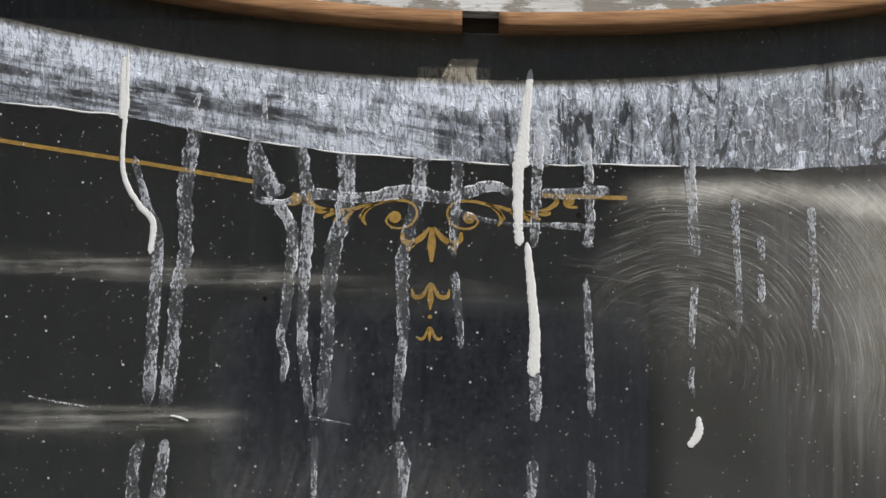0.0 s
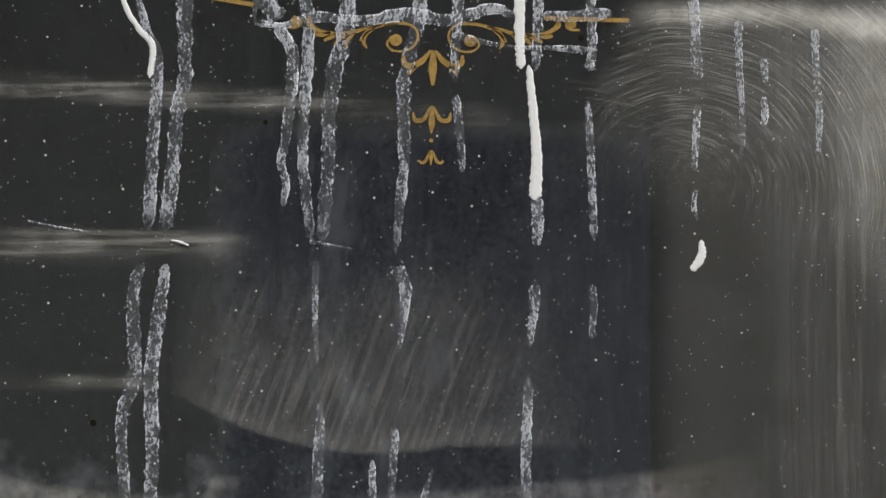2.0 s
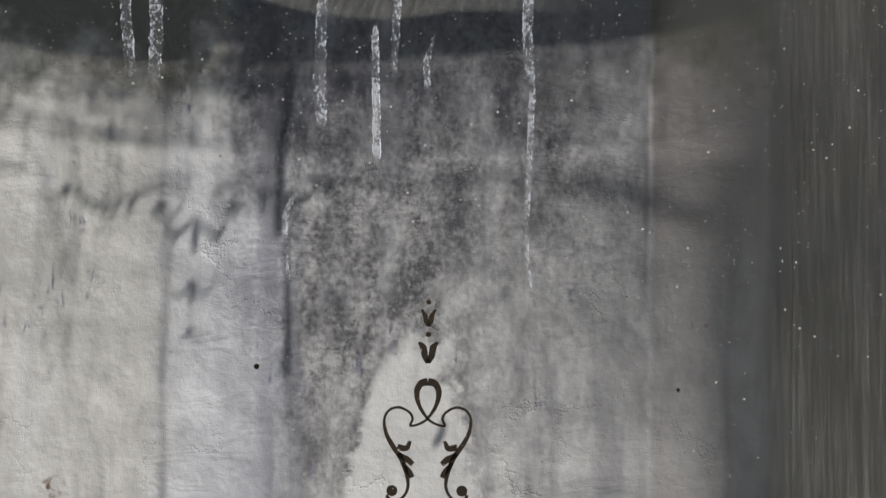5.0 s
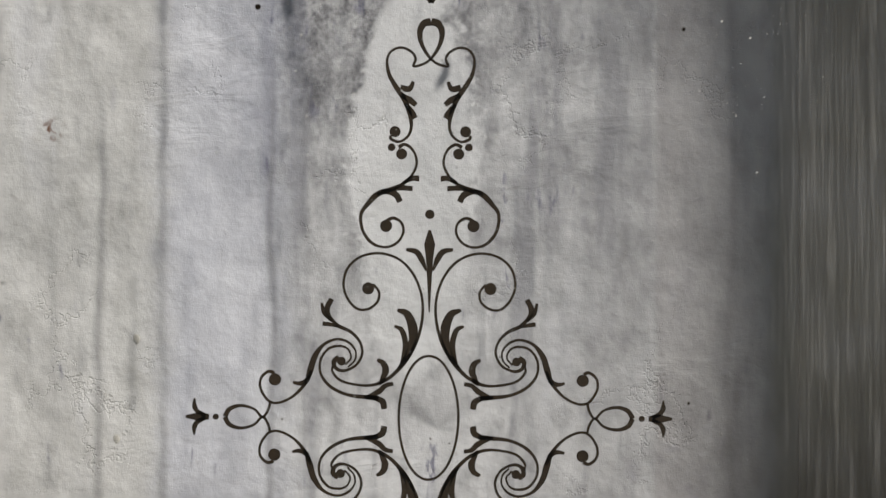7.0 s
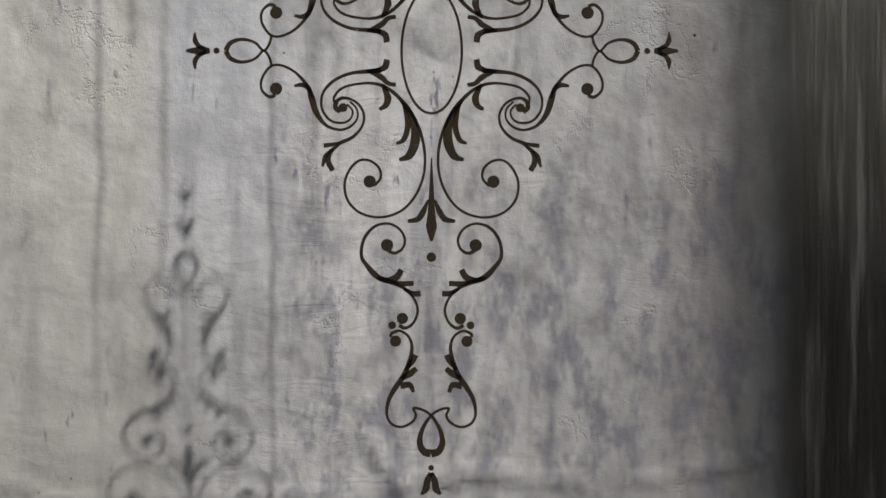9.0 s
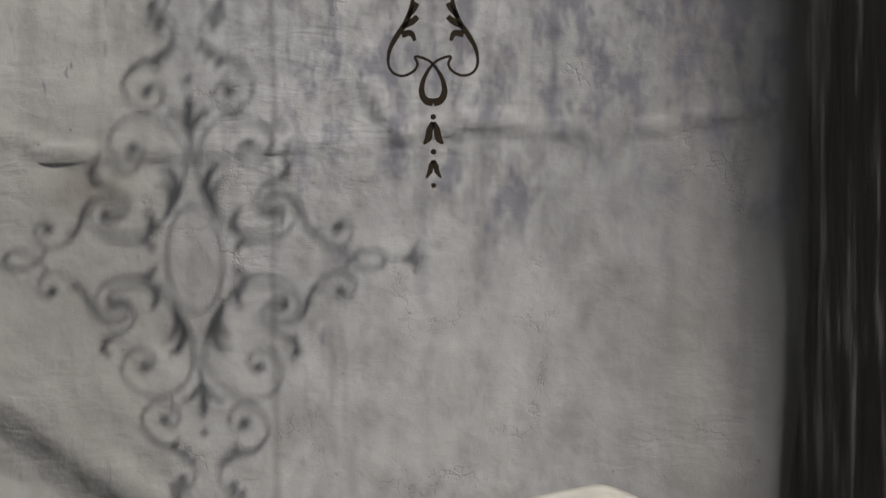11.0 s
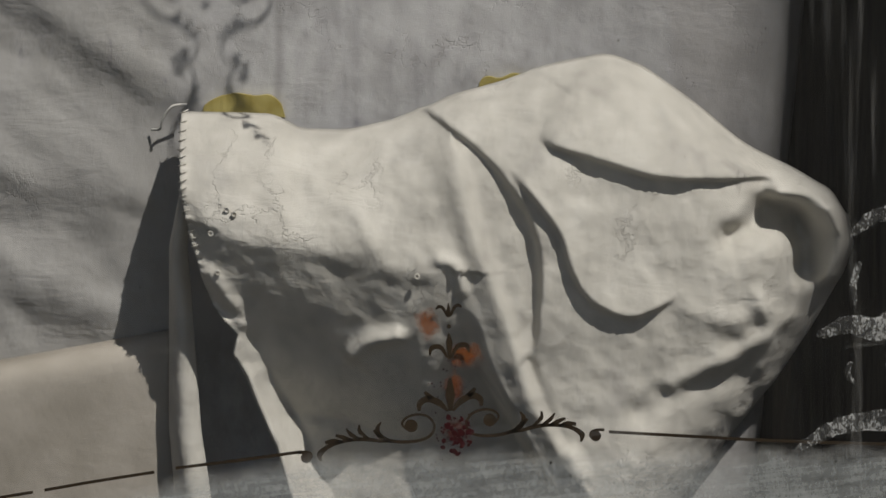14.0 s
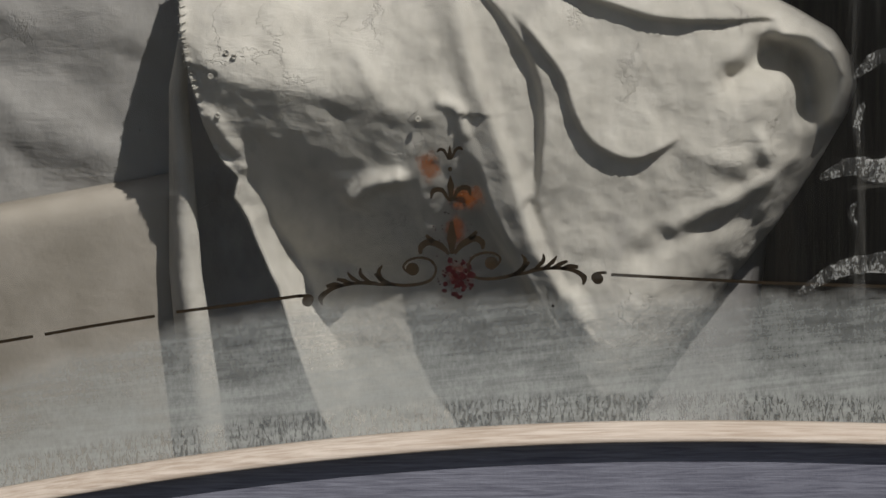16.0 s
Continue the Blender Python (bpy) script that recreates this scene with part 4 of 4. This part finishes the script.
def wobble(x, z, size, seed):
    out = np.empty(x.shape)
    for i in np.ndindex(x.shape):
        out[i] = noise.noise(Vector((x[i] / size, z[i] / size, seed)))
    return out


def grid_faces(n, m):
    return [(i * m + j, i * m + m + j, i * m + m + j + 1, i * m + j + 1) for i in range(n - 1) for j in range(m - 1)]


nx, nz = 220, 360
X, Z = np.meshgrid(np.linspace(-540, 203, nx), np.linspace(-800, 800, nz), indexing="ij")
X = np.where(X > 0, X * (1 - 0.0005 * np.clip(-330 - Z, 0, 400)), X)
Y = 185 + np.interp(Z, [-800, -440, -380, -280, -200, -50, 100, 250, 350, 800], [-12, -12, -9, -2, 1, 3, 2, 0, -6, -8]) + 2.0 * wobble(X, Z, 130, 1) + 1.0 * wobble(X, Z, 38, 2) + 70 * np.clip((X / (1 - 0.0005 * np.clip(-330 - Z, 0, 400)) - 186) / 17, 0, 1) ** 2
Y -= fold(X, Z, [(-400, -200), (-244, -232), (-216, -243), (-159, -243), (-94, -240), (-44, -239), (-19, -232), (6, -229), (25, -227), (68, -232), (115, -230), (186, -216)], 2.6, 3.6, 0.4) * (0.6 + 0.9 * wobble(X, Z, 26, 3))
Y += fold(X, Z, [(-216, -250), (-190, -256), (-160, -250)], 9, 2) - fold(X, Z, [(-40, -206), (-30, -222), (-20, -232)], 4, 3) - fold(X, Z, [(10, -222), (20, -228), (36, -226)], 3, 2.5)
low = np.clip((-260 - Z) / 160, 0, 1) * np.clip((-60 - X) / 120, 0, 1)
Y -= low * (fold(X, Z, [(-420, -250), (-250, -360), (-150, -440)], 26, 5, 0.3) + fold(X, Z, [(-420, -360), (-260, -470), (-190, -500)], 24, 6, 0.3) + fold(X, Z, [(-430, -480), (-280, -540), (-190, -560)], 20, 5, 0.3))
Y += low * fold(X, Z, [(-420, -290), (-240, -410), (-150, -452)], 24, 2.5)
along, across = 0.78 * X - 0.62 * Z, 0.62 * X + 0.78 * Z
Y += low * (3.4 * wobble(along * 0.35, across, 24, 21) + 1.6 * wobble(along * 0.5, across, 10, 22))
hung = (X, Y, Z)


def hung_at(x, z):
    """Depth of the hanging canvas at a place."""
    k = np.argmin((hung[0] - x) ** 2 + (hung[2] - z) ** 2)
    return float(hung[1].ravel()[k])


verts = [at(x, y, z) for x, y, z in zip(X.ravel(), Y.ravel(), Z.ravel())]
curtain = part("canvas_curtain", (verts, grid_faces(nx, nz)), hung_cloth, smooth=True)
curtain.data.transform(Matrix.Translation(-at(0, 185, 0)))
curtain.location = at(0, 185, 0)
tagged(curtain, "old stained grey-white canvas hanging behind the pane", "curtain")
thick = curtain.modifiers.new("thickness", "SOLIDIFY")
thick.thickness, thick.offset = 0.002, 1.0


# the bundled canvas that bulges towards the pane
nu, nv = 290, 240
s, v = np.meshgrid(np.linspace(0, 1, nu), np.linspace(0, 1, nv), indexing="ij")
top_x = -145 + 365 * s
rim = np.interp(top_x[:, 0], [-145, -114, -93, -82, -53, -27, 2, 34, 51, 87, 107, 136, 162, 196, 213, 220], [-451, -452, -453, -461, -462, -456, -443, -435, -428, -421, -428, -449, -471, -488, -498, -518])
rim = np.convolve(np.pad(rim, 5, mode="edge"), np.ones(11) / 11, mode="valid")
top_z = rim[:, None] * np.ones((1, nv))
hem_x = np.interp(v, [0, 0.125, 0.195, 0.284, 0.323, 0.38, 0.415, 0.454, 0.514, 0.585, 0.655, 1], [-144, -142, -138, -131, -127, -114, -116, -109, -102, -93, -87, -50])
right_x = np.interp(v, [0, 0.07, 0.133, 0.258, 0.371, 0.46, 0.613, 1.0], [217, 220, 215, 197, 178, 160, 129, 60])
X = hem_x * (1 - s) + right_x * s
Z = top_z * (1 - v) - 760 * v
edge = np.minimum.reduce([s * 320 + 42, (1 - s) * 300, v * 335 + 2])
Y = 170 - 62 * np.sqrt(1 - (1 - np.clip(edge / 60, 0, 1)) ** 2)
Y -= 14 * np.sin(np.pi * np.clip(v * 1.4, 0, 1)) * np.sin(np.pi * s)
# lapped folds
Y -= flap(X, Z, [(-34, -447), (-25, -446), (-5, -451), (20, -467), (36, -485), (47, -505), (51, -529), (49, -560), (46, -585)], 6.5, 30)
Y -= flap(X, Z, [(32, -472), (46, -487), (61, -508), (67, -528), (77, -544), (95, -553), (111, -549), (125, -541)], 7, 22)
Y -= flap(X, Z, [(48, -458), (61, -463), (84, -470), (111, -479), (140, -482), (167, -484), (194, -487)], 8, 34)
Y -= flap(X, Z, [(28, -429), (36, -429), (52, -430), (64, -436), (77, -441)], 1.8, 14, 1.2)
Y += fold(X, Z, [(73, -481), (111, -491), (153, -497), (179, -499)], 10, 2)
Y += fold(X, Z, [(38, -500), (45, -526), (43, -562)], 6, 2)
# the rolled end and its hollow
Y -= fold(X, Z, [(178, -492), (196, -494), (208, -508), (211, -524), (205, -540)], 7, 15)
Y += fold(X, Z, [(172, -504), (185, -508), (191, -522), (192, -536)], 9, 26)
Y += fold(X, Z, [(152, -516), (168, -511), (186, -516)], 8, 15)
# the long roll: under it the canvas falls back
lip_z = np.interp(X, [-140, -103, -58, -34, -16, -1, 16], [-518, -523, -530, -538, -543, -538, -532])
fall = np.clip(lip_z - Z, 0, 92)
shade_l = np.interp(-Z, [500, 545, 560, 585, 601, 623, 645, 700], [-150, -146, -124, -117, -108, -98, -90, -66])
shade_r = np.interp(-Z, [500, 531, 556, 584, 612, 641, 700], [4, 9, 17, 25, 38, 52, 86])
Y += 0.56 * fall ** 2 / (fall + 14) * ease(X, shade_l - 8, shade_l + 16) * (1 - ease(X, shade_r - 13, shade_r))
Y -= fold(X, Z, [(-118, -508), (-89, -514), (-52, -518), (-28, -526), (-6, -528)], 16, 7, 0.3)
Y -= fold(X, Z, [(5, -470), (12, -504), (22, -534), (31, -559), (40, -587), (55, -615), (70, -641)], 7, 6, -0.3)
Y += fold(X, Z, [(42, -580), (50, -602), (62, -624)], 3.5, 4)
Y -= fold(X, Z, [(-4, -522), (5, -526), (8, -540)], 3.5, 3.5)
Y -= fold(X, Z, [(-52, -578), (-42, -570), (-28, -566)], 5, 9)
Y -= fold(X, Z, [(-70, -486), (-50, -498), (-40, -514)], 6, 2.5) + fold(X, Z, [(-90, -470), (-86, -500), (-96, -540)], 9, 2.0)
# crumples in the lower tail
Y -= 15 * np.exp(-((X - 88) / 42) ** 2 - ((Z + 655) / 58) ** 2)
Y += fold(X, Z, [(101, -609), (122, -597), (149, -596), (160, -590)], 8, 5)
Y -= fold(X, Z, [(120, -594), (140, -584), (160, -577), (182, -564)], 6, 5)
Y -= fold(X, Z, [(128, -552), (150, -560), (170, -556)], 7, 3) + fold(X, Z, [(165, -548), (172, -570), (166, -590)], 5, 4)
Y -= fold(X, Z, [(-128, -532), (-118, -548), (-112, -562)], 5, 5) + fold(X, Z, [(-112, -572), (-104, -590)], 6, 4)
Y -= np.exp(-(s * 320 / 3.0) ** 2) * (1.6 + 0.9 * np.sin(Z * 1.25) * (v < 0.34))
Y += 1.8 * wobble(X, Z * 0.7, 34, 5) + 1.0 * wobble(X + 0.4 * Z, Z, 14, 6) + 0.4 * wobble(X, Z, 6, 7)
crumple = np.clip((X - 95) / 60, 0, 1) * np.clip((-540 - Z) / 40, 0, 1)
Y += 2.4 * crumple * wobble(X + 0.6 * Z, Z * 0.6, 16, 8)
verts = [at(x, y, z) for x, y, z in zip(X.ravel(), Y.ravel(), Z.ravel())]
bundle = thing("canvas_bundle", at(30, 140, -690), "thick cream canvas bunched in heavy folds behind the pane", "cloth")
body = part("folded_canvas", (verts, grid_faces(nu, nv)), plain_cloth, bundle, smooth=True)
thick = body.modifiers.new("thickness", "SOLIDIFY")
thick.thickness, thick.offset = 0.0022, 1.0


def tube(points, r, n=6, sub=6):
    """A round thread along points in millimetres (x, y, z)."""
    c = spline(points, sub)
    d = np.gradient(c, axis=0)
    verts, faces = [], []
    for p, t in zip(c, d):
        t = Vector(t).normalized()
        a = t.orthogonal().normalized()
        b = t.cross(a)
        for k in range(n):
            q = Vector(p) + (a * math.cos(2 * math.pi * k / n) + b * math.sin(2 * math.pi * k / n)) * r
            verts.append(at(*q))
    for i in range(len(c) - 1):
        faces += [(i * n + k, i * n + (k + 1) % n, i * n + n + (k + 1) % n, i * n + n + k) for k in range(n)]
    return verts, faces + [tuple(range(n - 1, -1, -1)), tuple(range(len(verts) - n, len(verts)))]


# whipped stitches down the hem
for k in range(0, 54, 3):
    x, y, z = X[0, k], Y[0, k], Z[0, k]
    part("stitch", tube([(x + 3.4, Y[4, k] - 0.6, z + 1.0), (x + 1.0, y - 1.2, z + 0.2), (x - 0.9, y + 0.8, z - 0.8)], 0.36, 5, 3), plain_cloth, bundle, smooth=True)
part("loose_thread", tube([(-142, 160, -448), (-150, 158, -449), (-155, 160, -456), (-157, 163, -462), (-162, 168, -463)], 0.7), white_thread, bundle, "loose pale thread end", True)
# the inner strip that hangs open under the hem
q, v2 = np.meshgrid(np.linspace(0, 1, 16), np.linspace(0, 1, 70), indexing="ij")
cx = np.interp(v2, [0, 0.12, 0.5, 0.8, 1], [-143, -147, -146, -139, -137])
wd = np.interp(v2, [0, 0.12, 0.5, 0.8, 1], [0.6, 7, 15, 20, 20])
Xs, Zs = cx + (q - 0.5) * wd, -492 - 265 * v2
Ys = 150 - 10 * np.sin(np.pi * q) - 8 * q + 1.5 * wobble(Xs, Zs, 20, 9)
verts = [at(x, y, z) for x, y, z in zip(Xs.ravel(), Ys.ravel(), Zs.ravel())]
strip = part("inner_strip", (verts, grid_faces(16, 70)), plain_cloth, bundle, "narrow hanging strip of the lining", True)
thick = strip.modifiers.new("thickness", "SOLIDIFY")
thick.thickness = 0.002

# padded board low behind the canvas folds
n1, n2 = 60, 40
a, b = np.meshgrid(np.linspace(-420, -152, n1), np.linspace(0, 1, n2), indexing="ij")
zt = -578 + (a + 176) * 0.17
Zb = zt * (1 - b) - 800 * b
Yb = 168 - 14 * np.sqrt(1 - (1 - np.clip(b * 14, 0, 1)) ** 2) + 0.8 * wobble(a, Zb, 40, 11)
verts = [at(x, y, z) for x, y, z in zip(a.ravel(), Yb.ravel(), Zb.ravel())]
pad = part("padded_panel", (verts, grid_faces(n1, n2)), beige_cloth, smooth=True)
tagged(pad, "plain beige cloth-covered panel low behind the folds", "panel")
thick = pad.modifiers.new("thickness", "SOLIDIFY")
thick.thickness, thick.offset = 0.008, 1.0


def glue(name, x0, x1, z0, z1, seed, label):
    n = 26
    verts, faces = [], []
    for i in range(n + 1):
        k = i / n
        x = x0 + (x1 - x0) * k
        h = math.sqrt(max(0.0, 1 - (2 * k - 1) ** 4))
        lo = z0 + 1.5 * noise.noise(Vector((x * 0.1, seed, 0)))
        hi = lo + (z1 - z0) * h * (0.85 + 0.3 * noise.noise(Vector((x * 0.09, seed, 4))))
        y = hung_at(x, (lo + hi) / 2)
        verts += [at(x, y - 5, lo), at(x, y - 5, hi), at(x, y + 1, lo), at(x, y + 1, hi)]
    for i in range(n):
        p, q = 4 * i, 4 * i + 4
        faces += [(p, q, q + 1, p + 1), (p + 2, p + 3, q + 3, q + 2), (p + 1, q + 1, q + 3, p + 3), (p, p + 2, q + 2, q)]
    return tagged(part(name, (verts, faces), yellow_glue), label, "patch", "yellow patches on the canvas")


glue("yellow_patch", -135, -89, -457, -442, 1, "flat mustard-yellow glue patch stuck on the canvas")
glue("yellow_patch", 16, 46, -446, -433, 2, "flat mustard-yellow glue patch stuck on the canvas")
tagged(part("yellow_thread", tube([(x, hung_at(x, z) - 1.0, z) for x, z in ((-91, -446), (-72, -441), (-29, -441), (8, -443), (20, -444))], 0.22), yellow_glue, smooth=True), "thin yellow thread stretched between two patches", "thread")


def nub(name, x, z, r, label, material):
    """A small knotted lump on the canvas."""
    depth = hung_at(x, z) - 1.0
    bm = bmesh.new()
    bmesh.ops.create_icosphere(bm, subdivisions=2, radius=1.0)
    verts = [at(x + r * v.co.x * (1 + 0.4 * noise.noise(v.co * 1.7)), depth + 0.55 * r * v.co.y, z + 1.5 * r * v.co.z * (1 + 0.4 * noise.noise(v.co * 1.3))) for v in bm.verts]
    faces = [tuple(v.index for v in f.verts) for f in bm.faces]
    bm.free()
    return tagged(part(name, (verts, faces), material, smooth=True), label, "lump", "lumps on the canvas")


dark_spot = Tree("dark speck").surface((0.03, 0.025, 0.02), 0.8)

for x, z, r in ((-168, 50, 2.6), (-179, -6, 2.6), (158, -2, 2.0), (-221, 100, 1.6), (30, 326, 1.5), (36, 324, 1.4), (23, 327, 1.2), (76, 336, 1.4)):
    nub("cloth_nub", x, z, r, "small crumpled lump in the grey canvas", plain_cloth)
for x, z, r in ((-160, -131, 1.4), (-91, -112, 1.0), (-109, -75, 0.9), (-139, 107, 0.9), (-181, -470, 1.0)):
    nub("dark_speck", x, z, r, "dark dried speck on the canvas", dark_spot)
for x, z, r in ((-90, 213, 1.5), (131, 202, 1.0), (134, 8, 0.8), (-91, 580, 1.3), (-178, 414, 1.8), (78, 629, 1.6), (54, -612, 0.7)):
    part("spot", disc(x, z, r, -0.3, 0.3, 12), bronze if r < 2 else dark_spot, window, "small dark spot on the glass")
tear = part("cloth_tear", tube([(x, hung_at(x, z) - 0.8, z) for x, z in ((-53, 295), (-49, 299), (-45, 303), (-41, 307))], 1.0), dark_spot, smooth=True)
tagged(tear, "short dark torn slit in the canvas", "tear")
for x, z in ((-117, -496), (-113, -498), (-126, -509), (-123, -531), (-16, -531)):
    k = np.unravel_index(np.argmin((X - x) ** 2 + (Z - z) ** 2), X.shape)
    ring = [(x + 1.2 * math.cos(a), Y[k] - 1.6, z + 1.2 * math.sin(a)) for a in np.linspace(0, 2 * math.pi, 10)]
    part("eyelet", join(tube(ring, 0.5, 5, 3), disc(x, z, 0.8, Y[k] - 1.2, 0.2, 10)), plain_cloth, bundle, "small stitched pinhole", True)
